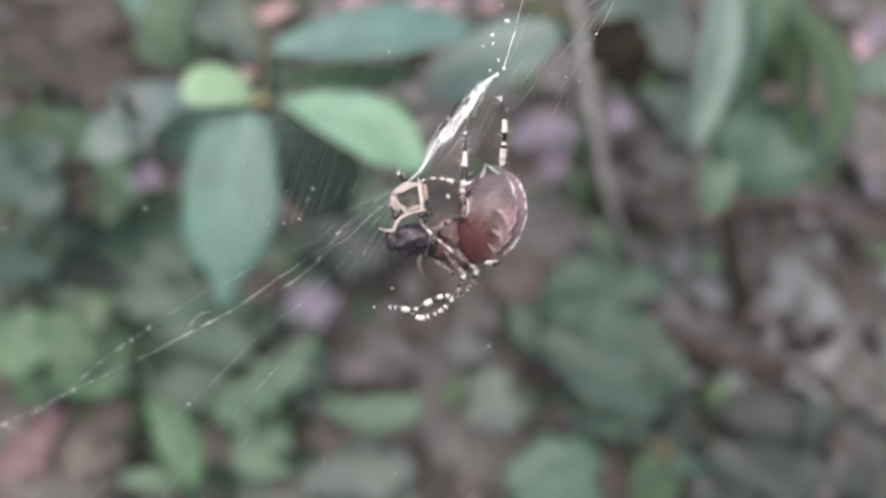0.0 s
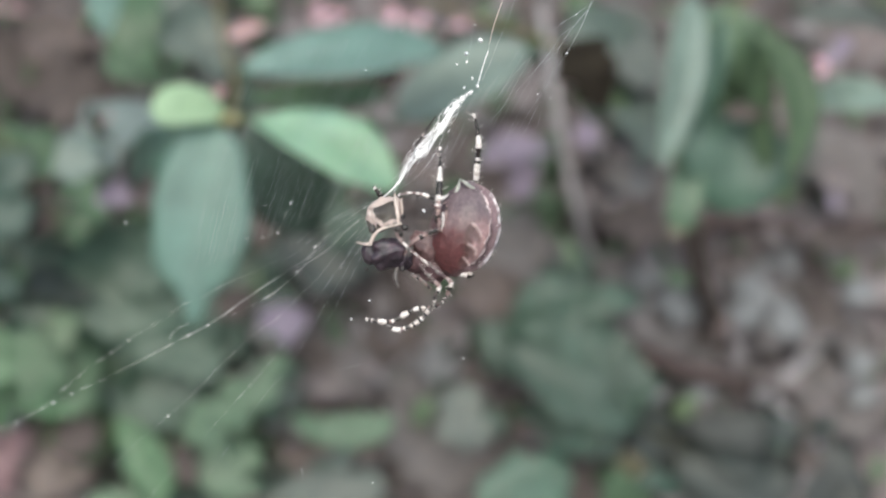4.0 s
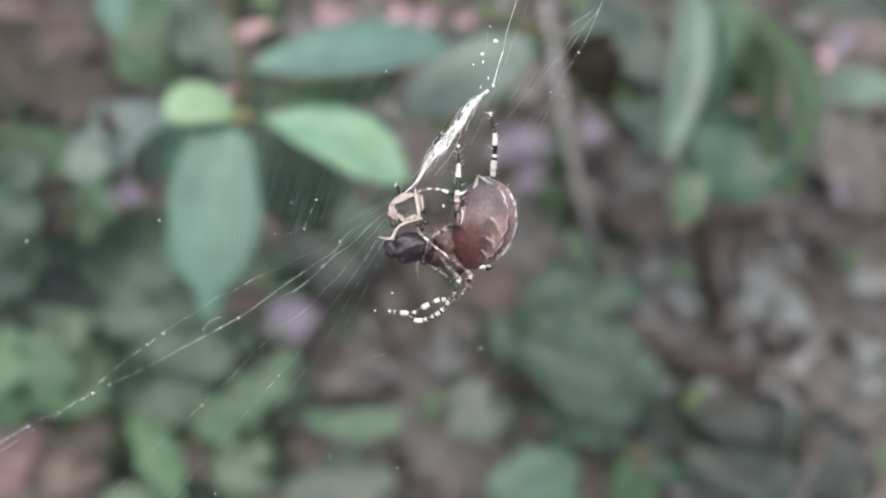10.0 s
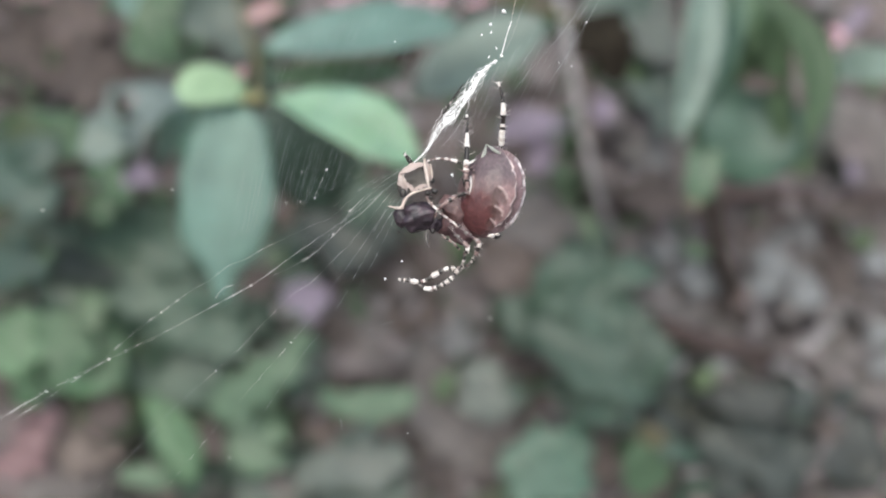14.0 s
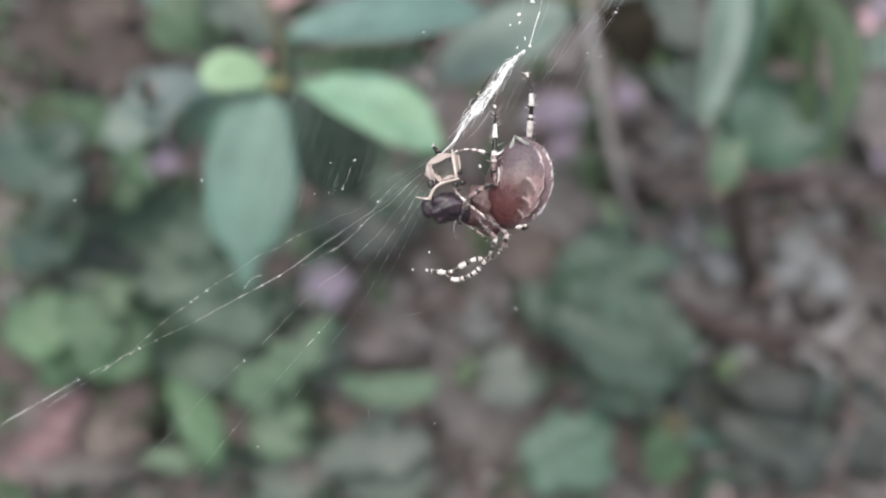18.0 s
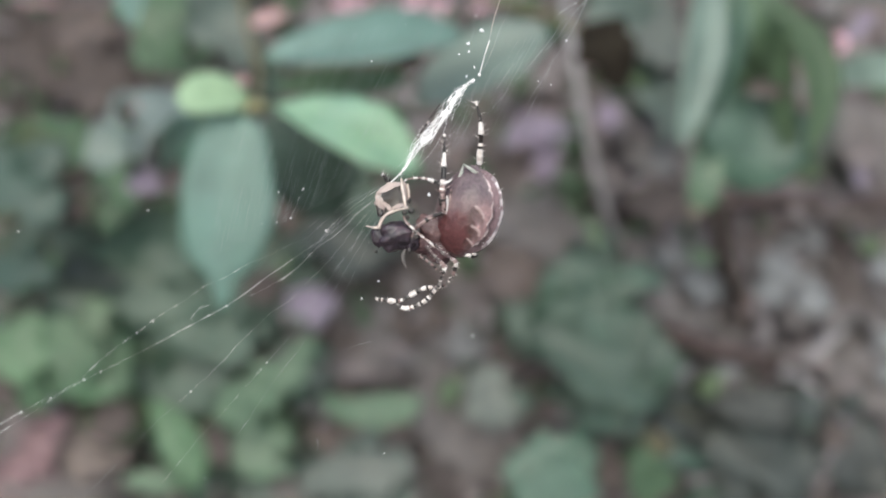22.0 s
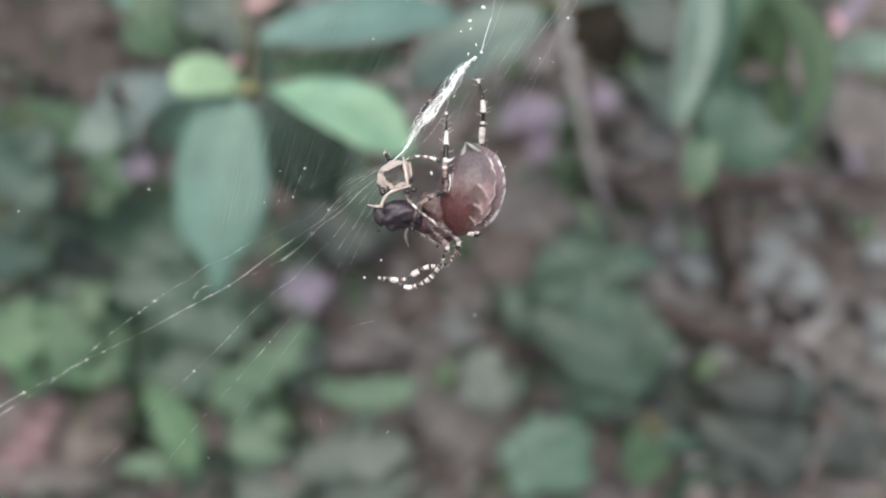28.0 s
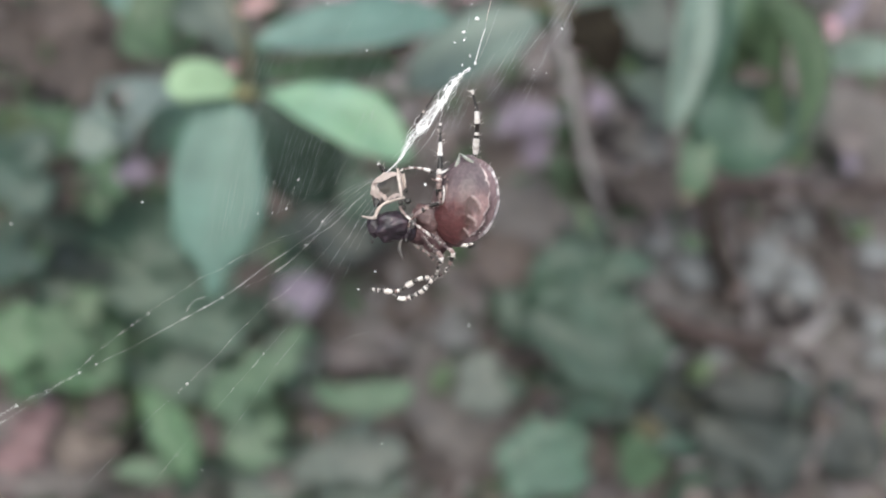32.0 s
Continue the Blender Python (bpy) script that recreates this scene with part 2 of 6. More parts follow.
PALELEG = mottled("cream-white spider leg skin", [(0.35, (0.46, 0.4, 0.37)), (0.55, (0.66, 0.62, 0.59)), (0.7, (0.8, 0.77, 0.75))], 1500, 0.5, 0.3, 0.0001, 5000, 0.5)
TANLEG = mottled("spotted pinkish tan spider leg skin", [(0.36, (0.035, 0.022, 0.02)), (0.43, (0.17, 0.11, 0.105)), (0.55, (0.25, 0.175, 0.165)), (0.66, (0.4, 0.32, 0.31))], 1500, 0.5, 0.3, 0.0001, 5000, 0.5)
DARKLEG = mottled("black-brown spider leg skin", [(0.35, (0.006, 0.005, 0.005)), (0.65, (0.022, 0.016, 0.014))], 900, 0.4, 0.3, 0.0001, 5000, 0.5)
GREYLEG = mottled("dull grey spider leg skin", [(0.35, (0.075, 0.066, 0.062)), (0.52, (0.14, 0.125, 0.118)), (0.66, (0.26, 0.24, 0.225))], 1300, 0.5, 0.3, 0.0001, 5000, 0.5)
WINELEG = mottled("wine-grey spider leg skin", [(0.35, (0.045, 0.028, 0.03)), (0.55, (0.1, 0.066, 0.07)), (0.68, (0.18, 0.135, 0.138))], 1300, 0.5, 0.3, 0.0001, 5000, 0.5)
REDSKIN = mottled("wine-red soft skin", [(0.35, (0.055, 0.026, 0.03)), (0.52, (0.1, 0.055, 0.06)), (0.68, (0.22, 0.15, 0.15))], 800, 0.5, 0.3, 0.0001, 5000, 0.4)
PREYSKIN = mottled("glossy dark insect shell", [(0.35, (0.012, 0.009, 0.013)), (0.55, (0.036, 0.024, 0.034)), (0.68, (0.075, 0.05, 0.06))], 700, 0.34, 0.7, 0.0002, 3000, 0.6)
HUMPSKIN = mottled("pale grey-green skin", [(0.35, (0.22, 0.23, 0.2)), (0.65, (0.42, 0.43, 0.39))], 900, 0.5, 0.3, 0.0001, 5000, 0.5)
STRAW = mottled("cream straw-coloured insect leg", [(0.35, (0.396, 0.315, 0.274)), (0.65, (0.602, 0.515, 0.465))], 700, 0.5, 0.2, 0.0001, 4000, 0.5)
WING = leaf_material("dull translucent insect wing", (0.13, 0.118, 0.108), (0.24, 0.22, 0.2), 0.3, 0.4)

SHROUD = leaf_material("pinkish cream silk wrapping", (0.478, 0.387, 0.36), (0.681, 0.585, 0.54), 0.3, 0.6)

SKIN, kn, kl, kb = material("patterned abdomen skin", 0.42, spec=0.5)
pig = kn.new("ShaderNodeAttribute")
pig.attribute_name = "skin_colour"
grain = noise_of(kn, kl, 3500, 5)
kl.new(mixed(kn, kl, 0.2, pig.outputs["Color"], grain.outputs[0], "OVERLAY"), kb.inputs["Base Color"])
bumped(kn, kl, kb, grain.outputs[0], 0.35, 0.0002)
kb.inputs["Subsurface Weight"].default_value = 0.0

# ---- builders ----
BASE = {}


def thing(name, at, label, category, group="", kind=""):
    """An empty at a place on the bank; its parts are given in the bank's coordinates."""
    ob = new(name)
    ob.empty_display_size = 0.005
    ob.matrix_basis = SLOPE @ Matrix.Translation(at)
    BASE[ob] = Vector(at)
    return tagged(ob, label, category, group, kind)


def part(name, shape, mats, parent, label="", smooth=True):
    """One mesh under a thing or a part; shape is points, faces and, if several materials are given, their numbers."""
    base = BASE[parent]
    verts, faces, *slots = shape
    me = bpy.data.meshes.new(name)
    me.from_pydata([tuple(Vector(v) - base) for v in verts], [], faces)
    for m in mats if isinstance(mats, (list, tuple)) else [mats]:
        me.materials.append(m)
    if slots:
        me.polygons.foreach_set("material_index", slots[0])
    me.polygons.foreach_set("use_smooth", [smooth] * len(faces))
    me.update()
    ob = new(name, me)
    ob.parent = parent
    BASE[ob] = base
    return tagged(ob, label)


def joined(*shapes):
    verts, faces, slots = [], [], []
    for s in shapes:
        n = len(verts)
        verts += list(s[0])
        faces += [tuple(i + n for i in f) for f in s[1]]
        slots += list(s[2]) if len(s) > 2 else [0] * len(s[1])
    return verts, faces, slots


def curve(points, n):
    """A smooth line through the points, n steps for each stretch."""
    p = [Vector(q) for q in points]
    p = [2 * p[0] - p[1]] + p + [2 * p[-1] - p[-2]]
    out = []
    for i in range(1, len(p) - 2):
        a, b, c, d = p[i - 1:i + 3]
        for k in range(n):
            t = k / n
            out.append(0.5 * (2 * b + (c - a) * t + (2 * a - 5 * b + 4 * c - d) * t * t + (3 * b - a - 3 * c + d) * t ** 3))
    return out + [p[-2]]


def spread(values, n):
    """Values along a line, drawn out to n steps for each stretch."""
    out = []
    for a, b in zip(values, values[1:]):
        out += [a + (b - a) * k / n for k in range(n)]
    return out + [values[-1]]


def tube(points, radii, sides=6, slots=None):
    pts = [Vector(p) for p in points]
    if not isinstance(radii, (list, tuple)):
        radii = [radii] * len(pts)
    verts, faces, marks = [], [], []
    side = None
    for i, p in enumerate(pts):
        ahead = (pts[min(i + 1, len(pts) - 1)] - pts[max(i - 1, 0)]).normalized()
        if side is None:
            side = ahead.orthogonal()
        side = (side - ahead * side.dot(ahead)).normalized()
        other = ahead.cross(side)
        for k in range(sides):
            a = 2 * math.pi * k / sides
            verts.append(p + (side * math.cos(a) + other * math.sin(a)) * radii[i])
    for i in range(len(pts) - 1):
        for k in range(sides):
            a, b = i * sides + k, i * sides + (k + 1) % sides
            faces.append((a, b, b + sides, a + sides))
            marks.append(slots[i] if slots else 0)
    faces += [tuple(reversed(range(sides))), tuple(range(len(verts) - sides, len(verts)))]
    marks += [marks[0], marks[-1]]
    return verts, faces, marks


def ball(at, rx, ry, rz, rough=0.0, n=16, seed=0, turn=(0, 0, 0)):
    """A rounded lump with its own unevenness."""
    verts, faces = [], []
    at, rot = Vector(at), Euler([radians(a) for a in turn]).to_matrix()
    m = n // 2
    for j in range(m + 1):
        th = math.pi * j / m
        for i in range(n):
            ph = 2 * math.pi * i / n
            d = Vector((math.sin(th) * math.cos(ph), math.sin(th) * math.sin(ph), math.cos(th)))
            k = 1 + rough * noise.noise(d * 2.1 + Vector((seed * 7.3, seed, 0)))
            verts.append(at + rot @ Vector((d.x * rx * k, d.y * ry * k, d.z * rz * k)))
    for j in range(m):
        for i in range(n):
            a, b = j * n + i, j * n + (i + 1) % n
            faces.append((a, a + n, b + n, b))
    return verts, faces


def blade(base, tip, width, face=(0, -1, 0.25), fold=0.15, droop=0.12, p=0.65, q=0.85, wave=0.03, ragged=0.05, ribs=0.012, point=0.0, bend=0.0, n=14, m=8, seed=0, thick=0.0003):
    """A leaf blade from its base to its tip, folded at the rib, arched, with ribs pressed in, and as thick as a leaf."""
    base, tip, face = Vector(base), Vector(tip), Vector(face)
    axis = tip - base
    long = axis.length
    axis.normalize()
    up = (face - axis * face.dot(axis)).normalized()
    side = axis.cross(up)
    peak = (p / (p + q)) ** p * (q / (p + q)) ** q
    top = []
    for i in range(n + 1):
        t = 0.004 + 0.992 * i / n
        half = width / 2 * t ** p * (1 - t) ** q / peak
        k = min(1, max(0, (t - 0.7) / 0.2))
        half *= 1 - point * k * k * (3 - 2 * k)
        for j in range(m + 1):
            s = 2 * j / m - 1
            rib = ribs * width * math.sin((t * 9 - abs(s) * 1.6) * 2 * math.pi) * abs(s)
            h = fold * abs(s) * half - droop * long * (2 * t - 1) ** 2 + rib
            h += wave * width * noise.noise(Vector((t * 3 + seed * 3.1, s * 1.5, seed)))
            edge = half * (1 + ragged * noise.noise(Vector((t * 5, (s > 0) * 3.0, seed + 5))) + 0.05 * noise.noise(Vector((t * 14, (s > 0) * 3.0, seed))))
            top.append(base + axis * (t * long) + side * (s * edge + bend * long * math.sin(math.pi * t)) + up * (h + droop * long))
    verts = [v + up * thick / 2 for v in top] + [v - up * thick / 2 for v in top]
    faces, off, w = [], len(top), m + 1
    for i in range(n):
        for j in range(m):
            a = i * w + j
            faces += [(a, a + w, a + w + 1, a + 1), (off + a, off + a + 1, off + a + w + 1, off + a + w)]
    for i in range(n):
        for a, b in ((i * w, (i + 1) * w), ((i + 1) * w + m, i * w + m)):
            faces.append((a, off + a, off + b, b))
    for j in range(m):
        faces += [(j, j + 1, off + j + 1, off + j), (n * w + j + 1, n * w + j, off + n * w + j, off + n * w + j + 1)]
    rib = [top[i * w + m // 2] + up * thick * 0.6 for i in range(0, n + 1, 2)]
    return (verts, faces), rib


def leaf(parent, base, tip, width, mat, label="", name="leaf", **kw):
    kw.setdefault("seed", rnd.random() * 50)
    shape, rib = blade(base, tip, width, **kw)
    ob = part(name, shape, mat, parent, label)
    long = (Vector(tip) - Vector(base)).length
    part("midrib", tube(rib, [long * 0.006 * (1 - 0.8 * i / (len(rib) - 1)) for i in range(len(rib))], 5), mat, ob)
    return ob


# ---- the ground: flat, then the bank, then level land to the horizon ----
def bank_y(x, z):
    """How deep the bank's face lies at a place on it."""
    return 0.615 + 0.03 * noise.noise(Vector((x * 7, z * 7, 0.3))) + 0.012 * noise.noise(Vector((x * 26, z * 26, 4))) + 0.004 * noise.noise(Vector((x * 90, z * 90, 8)))


xs = [-300, -60, -15, -5, -2, -1, -0.7, -0.5] + [-0.4 + 0.008 * i for i in range(101)] + [0.5, 0.7, 1, 2, 5, 15, 60, 300]
zs = [-0.3 + 0.008 * i for i in range(76)] + [0.36, 0.45, 0.6, 0.8, 1.0]
rows_of = [[(x, y, 0.0) for x in xs] for y in (-300, -60, -15, -4, -1.5, -0.6, -0.2, 0.0, 0.2, 0.34)]
for z in [-0.345] + zs:
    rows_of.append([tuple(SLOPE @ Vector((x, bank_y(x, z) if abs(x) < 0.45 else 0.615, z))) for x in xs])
rows_of += [[(x, y, 1.42 + min(0.1, (y - 1) * 0.2)) for x in xs] for y in (1.1, 1.6, 3, 8, 30, 100, 300)]
verts = [v for r in rows_of for v in r]
nx = len(xs)
faces = [(j * nx + i, j * nx + i + 1, (j + 1) * nx + i + 1, (j + 1) * nx + i) for j in range(len(rows_of) - 1) for i in range(nx - 1)]
me = bpy.data.meshes.new("ground")
me.from_pydata(verts, [], faces)
me.materials.append(SOIL)
me.polygons.foreach_set("use_smooth", [True] * len(faces))
ground = tagged(new("ground", me), "dark bare soil bank under dead leaves", "ground", kind="structure")


def litter(name, count, size, mat, label, category, where, seed, lift=(0.001, 0.012)):
    """Many small curled leaves strewn on the bank."""
    r = random.Random(seed)
    shapes, made = [], 0
    while made < count:
        x, z = r.uniform(-0.36, 0.36), r.uniform(-0.25, 0.25)
        if r.random() > where(x, z):
            continue
        made += 1
        y = bank_y(x, z) - r.uniform(*lift)
        a, L = r.uniform(0, 2 * math.pi), r.uniform(*size)
        d = Vector((math.cos(a), r.uniform(-0.5, 0.2), math.sin(a))) * L
        b = Vector((x, y, z))
        s, _ = blade(b - d / 2, b + d / 2, L * r.uniform(0.2, 0.7), (r.uniform(-0.6, 0.6), -1, r.uniform(-0.3, 0.9)), r.uniform(-0.2, 0.5), r.uniform(-0.1, 0.25), n=5, m=4, seed=made * 0.37, thick=0.0004)
        shapes.append(s)
    ob = thing(name, (0, 0.6, 0), label, category, kind="stuff")
    part(name + "_pieces", joined(*shapes)[:2], mat, ob)
    return ob


litter("leaf_litter", 2200, (0.005, 0.026), LITTER, "grey-brown dead leaves strewn over the soil bank", "leaf litter", lambda x, z: 0.8, 3)
litter("ground_cover", 900, (0.01, 0.034), MOSS, "small green leaves growing close over the bank", "ground cover",
       lambda x, z: 0.9 if x < -0.1 else (0.6 if x < 0.13 else 0.2), 4)
litter("seedlings", 200, (0.008, 0.024), MOSS, "small green seedling leaves standing out of the bank", "seedlings",
       lambda x, z: 0.9 if x < -0.08 else 0.12, 7, (0.015, 0.05))
litter("loose_litter", 260, (0.008, 0.026), LITTER, "dry leaf scraps caught on the low plants", "leaf litter", lambda x, z: 0.5 if x < -0.05 else 0.9, 9, (0.012, 0.045))


def twiglets(count, seed):
    """Thin broken twigs lying every way on the bank."""
    r = random.Random(seed)
    shapes = []
    for k in range(count):
        x, z = r.uniform(-0.36, 0.36), r.uniform(-0.25, 0.25)
        a, L = r.uniform(0, 2 * math.pi), r.uniform(0.01, 0.05)
        pts = []
        for i in range(5):
            px, pz = x + math.cos(a) * L * (i / 4 - 0.5), z + math.sin(a) * L * (i / 4 - 0.5)
            pts.append(Vector((px + r.uniform(-1, 1) * 0.0006, bank_y(px, pz) - r.uniform(0.002, 0.007), pz)))
        shapes.append(tube(pts, [r.uniform(0.0005, 0.0014)] * 5, 5)[:2])
    ob = thing("twig_litter", (0, 0.6, 0), "thin broken brown twigs strewn over the bank", "twigs", kind="stuff")
    part("twig_pieces", joined(*shapes)[:2], LITTER, ob)


twiglets(420, 9)


# ---- plants ----
def stem(parent, points, r, mat=STEM, name="stem", n=6, label=""):
    pts = curve(points, n)
    k = len(pts)
    return part(name, tube(pts, [r * (1 - 0.45 * i / k) * (1 + 0.12 * noise.noise(p * 200)) for i, p in enumerate(pts)], 8), mat, parent, label)


creeper = thing("creeper", (-0.06968, 0.352, 0.05078), "creeper shoot with blue-green and young yellow-green leaves", "climbing plant")
stem(creeper, [(-0.1355, 0.6, 0.2138), (-0.09338, 0.45, 0.107), (-0.07152, 0.37, 0.0661), (-0.06968, 0.352, 0.05036)], 0.0015)
leaf(creeper, (-0.07638, 0.352, 0.0487), (-0.07996, 0.345, -0.02485), 0.03317, BLUEGREEN, "broad hanging blue-green leaf", face=(0.1, -1, 0.3), droop=0.04, fold=0.15, p=0.5, q=0.62, point=0.55, n=22, ragged=0.14)
leaf(creeper, (-0.06341, 0.352, 0.05077), (-0.008301, 0.34, 0.0259), 0.02552, LIME, "young yellow-green leaf", face=(-0.1, -1, 0.7), droop=0.05, p=1.1, q=0.72, bend=-0.055, ragged=0.1, fold=0.2)
leaf(creeper, (-0.07218, 0.354, 0.05401), (-0.09529, 0.342, 0.05104), 0.0178, YELLOWGREEN, "short young yellow-green leaf", face=(0.2, -1, 0.5), droop=0.05, p=0.4, q=0.36, bend=0.06)
leaf(creeper, (-0.06765, 0.358, 0.06907), (0.008188, 0.4, 0.08883), 0.02751, BLUEGREY, "dull blue-grey leaf seen from its side", face=(0, -1, 0.6), droop=0.05, p=0.7, q=0.65, fold=0.35, bend=0.05)
# shade below the blue-grey and lime leaves, put into dark leaf colours
leaf(creeper, (-0.07223, 0.4, 0.06664), (-0.01225, 0.42, 0.07232), 0.01366, DIMGREEN, "dark leaf with shade put into its green", face=(0, -1, -0.2))
leaf(creeper, (-0.07226, 0.4, 0.05595), (-0.04673, 0.43, 0.01275), 0.04049, SHADEGREEN, "dark leaf with shade put into its green", face=(0.2, -1, 0.1), p=0.5, q=0.7)
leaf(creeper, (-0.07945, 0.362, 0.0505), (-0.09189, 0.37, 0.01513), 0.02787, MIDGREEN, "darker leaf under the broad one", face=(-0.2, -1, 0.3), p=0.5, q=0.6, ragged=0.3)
leaf(creeper, (-0.1013, 0.4, 0.05102), (-0.1274, 0.43, 0.03133), 0.02074, BLUEDIM, "dark leaf with shade put into its green", face=(0, -1, 0.4))
part("bud", ball((-0.07213, 0.345, 0.05881), 0.0019, 0.0018, 0.0024, 0.4, 14, 3, (0, 20, 0)), SALMON, creeper, "salmon-pink bud")
part("joint", ball((-0.06928, 0.35, 0.05008), 0.0052, 0.0024, 0.0024, 0.3, 12, 5), OLIVESTEM, creeper)

upper = thing("shrub", (-0.03997, 0.5, 0.1484), "shrub with grey-green leaves against the bank", "shrub")
stem(upper, [(-0.06237, 0.6, 0.235), (-0.02214, 0.5, 0.1484), (0.04757, 0.43, 0.102), (0.06802, 0.43, 0.09432)], 0.0018)
leaf(upper, (0.04699, 0.42, 0.09317), (-0.01183, 0.43, 0.06482), 0.03337, BLUEPALE, "broad dull blue-green leaf", face=(0.1, -1, 0.5), droop=0.05, p=0.55, q=0.6)
leaf(upper, (-0.154, 0.455, 0.05831), (-0.161, 0.445, 0.03247), 0.02142, BLUEPALE, "pale blue-grey leaf", face=(0.1, -1, 0.3), ragged=0.5, p=0.6, q=0.5)
leaf(upper, (-0.1292, 0.48, 0.07196), (-0.1686, 0.46, 0.04066), 0.03243, GREYBLUE, "broad pale grey-blue leaf", face=(-0.1, -1, 0.3), ragged=0.5, p=0.5, q=0.5)
leaf(upper, (-0.1393, 0.42, 0.1299), (-0.132, 0.405, 0.09068), 0.0162, BLUEGREEN, "hanging blue-green leaf tip", face=(0.1, -1, 0.3), droop=0.03)
leaf(upper, (0.06546, 0.43, 0.09432), (0.1006, 0.45, 0.1147), 0.02879, GREYGREEN, "", face=(0, -1, 0.6))
leaf(upper, (-0.1306, 0.5, 0.1278), (-0.09577, 0.49, 0.08968), 0.03534, GREYGREEN, "", face=(0, -1, 0.5), ragged=0.4)
leaf(upper, (-0.1528, 0.5, 0.1427), (-0.1383, 0.49, 0.08743), 0.02945, DIMGREEN, "", face=(0, -1, 0.3), ragged=0.4)

old = thing("fallen_leaf", (0.06693, 0.4, 0.08064), "curled dark brown dead leaf caught in twigs", "dead leaf")
leaf(old, (0.06339, 0.4, 0.09301), (0.07246, 0.39, 0.06192), 0.02491, ROTGAP, face=(0.2, -1, -0.4), droop=0.1, name="blade", p=0.32, q=0.66, ragged=0.7, n=20, seed=12)
cup = thing("fallen_leaf", (0.07404, 0.4, 0.06516), "dark green drooping leaf caught in twigs", "dead leaf")
leaf(cup, (0.06022, 0.395, 0.0679), (0.08761, 0.4, 0.0649), 0.01237, OLIVE, face=(0, -1, 0.4), name="blade", bend=-0.1)

hang = thing("shrub", (0.1382, 0.41, 0.1166), "shrub shoot with narrow drooping green leaves", "shrub")
stem(hang, [(0.2516, 0.6, 0.2452), (0.1676, 0.45, 0.144), (0.1308, 0.41, 0.1069)], 0.0028)
leaf(hang, (0.1138, 0.405, 0.1153), (0.09702, 0.39, 0.03729), 0.01986, PALEBLUE, "narrow drooping blue-green leaf", face=(0.35, -1, 0.35), droop=0.06, fold=0.3, ragged=0.12)
leaf(hang, (0.1247, 0.41, 0.1118), (0.1189, 0.42, 0.05582), 0.02271, MIDGREEN, "", face=(-0.4, -1, 0.2), droop=0.05, fold=0.3, ragged=0.12)
leaf(hang, (0.1308, 0.41, 0.1142), (0.1345, 0.43, 0.06095), 0.02748, FRESHDIM, "", face=(0, -1, 0.4), fold=0.2, ragged=0.15)
leaf(hang, (0.1369, 0.41, 0.1093), (0.1444, 0.42, 0.07201), 0.0237, FRESHDIM, "", face=(0.1, -1, 0.5), fold=0.2, ragged=0.15)
leaf(hang, (0.1377, 0.42, 0.09), (0.1453, 0.43, 0.07064), 0.01568, PALEGREEN, "small yellowish leaf", face=(0, -1, 0.5), p=0.5, q=0.5, ragged=0.2)
leaf(hang, (0.1398, 0.4, 0.1019), (0.1533, 0.4, 0.03478), 0.01761, OLIVEGREEN, "drooping green leaf arching to its tip", face=(0.1, -1, 0.2), droop=0.02, fold=0.15, bend=-0.19, ragged=0.12)
leaf(hang, (0.1435, 0.395, 0.09358), (0.1564, 0.42, 0.03), 0.01067, FRESHDIM, "faded drooping green leaf", face=(-0.2, -1, 0.3), droop=-0.06, bend=0.05, ragged=0.2)
leaf(hang, (0.176, 0.43, 0.07365), (0.1703, 0.43, 0.03273), 0.01023, GREYPALE, "", face=(-0.2, -1, 0.3), ragged=0.3)
leaf(hang, (0.1443, 0.425, 0.06831), (0.1319, 0.425, 0.02358), 0.04804, MIDGREEN, "broad green leaf", face=(0, -1, 0.2), ragged=0.15, p=0.45, q=0.5)
leaf(hang, (0.1212, 0.43, 0.05458), (0.1133, 0.42, 0.0136), 0.01568, PALEGREEN, "pale green leaf end", face=(0, -1, 0.4), p=0.6, q=0.36, ragged=0.15)
leaf(hang, (0.115, 0.428, 0.02251), (0.1113, 0.418, 0.01156), 0.008556, TANLEAF, "withered tan tip", face=(0, -1, 0.4), p=0.5, q=0.5)
leaf(hang, (0.1903, 0.47, 0.08045), (0.2265, 0.45, 0.07697), 0.02627, PALEBLUE, "pale green leaf", face=(0, -1, 0.7), p=0.5, q=0.6)
leaf(hang, (0.1795, 0.46, 0.1198), (0.2315, 0.46, 0.1142), 0.01916, GREYPALE, "", face=(0, -1, 0.7))


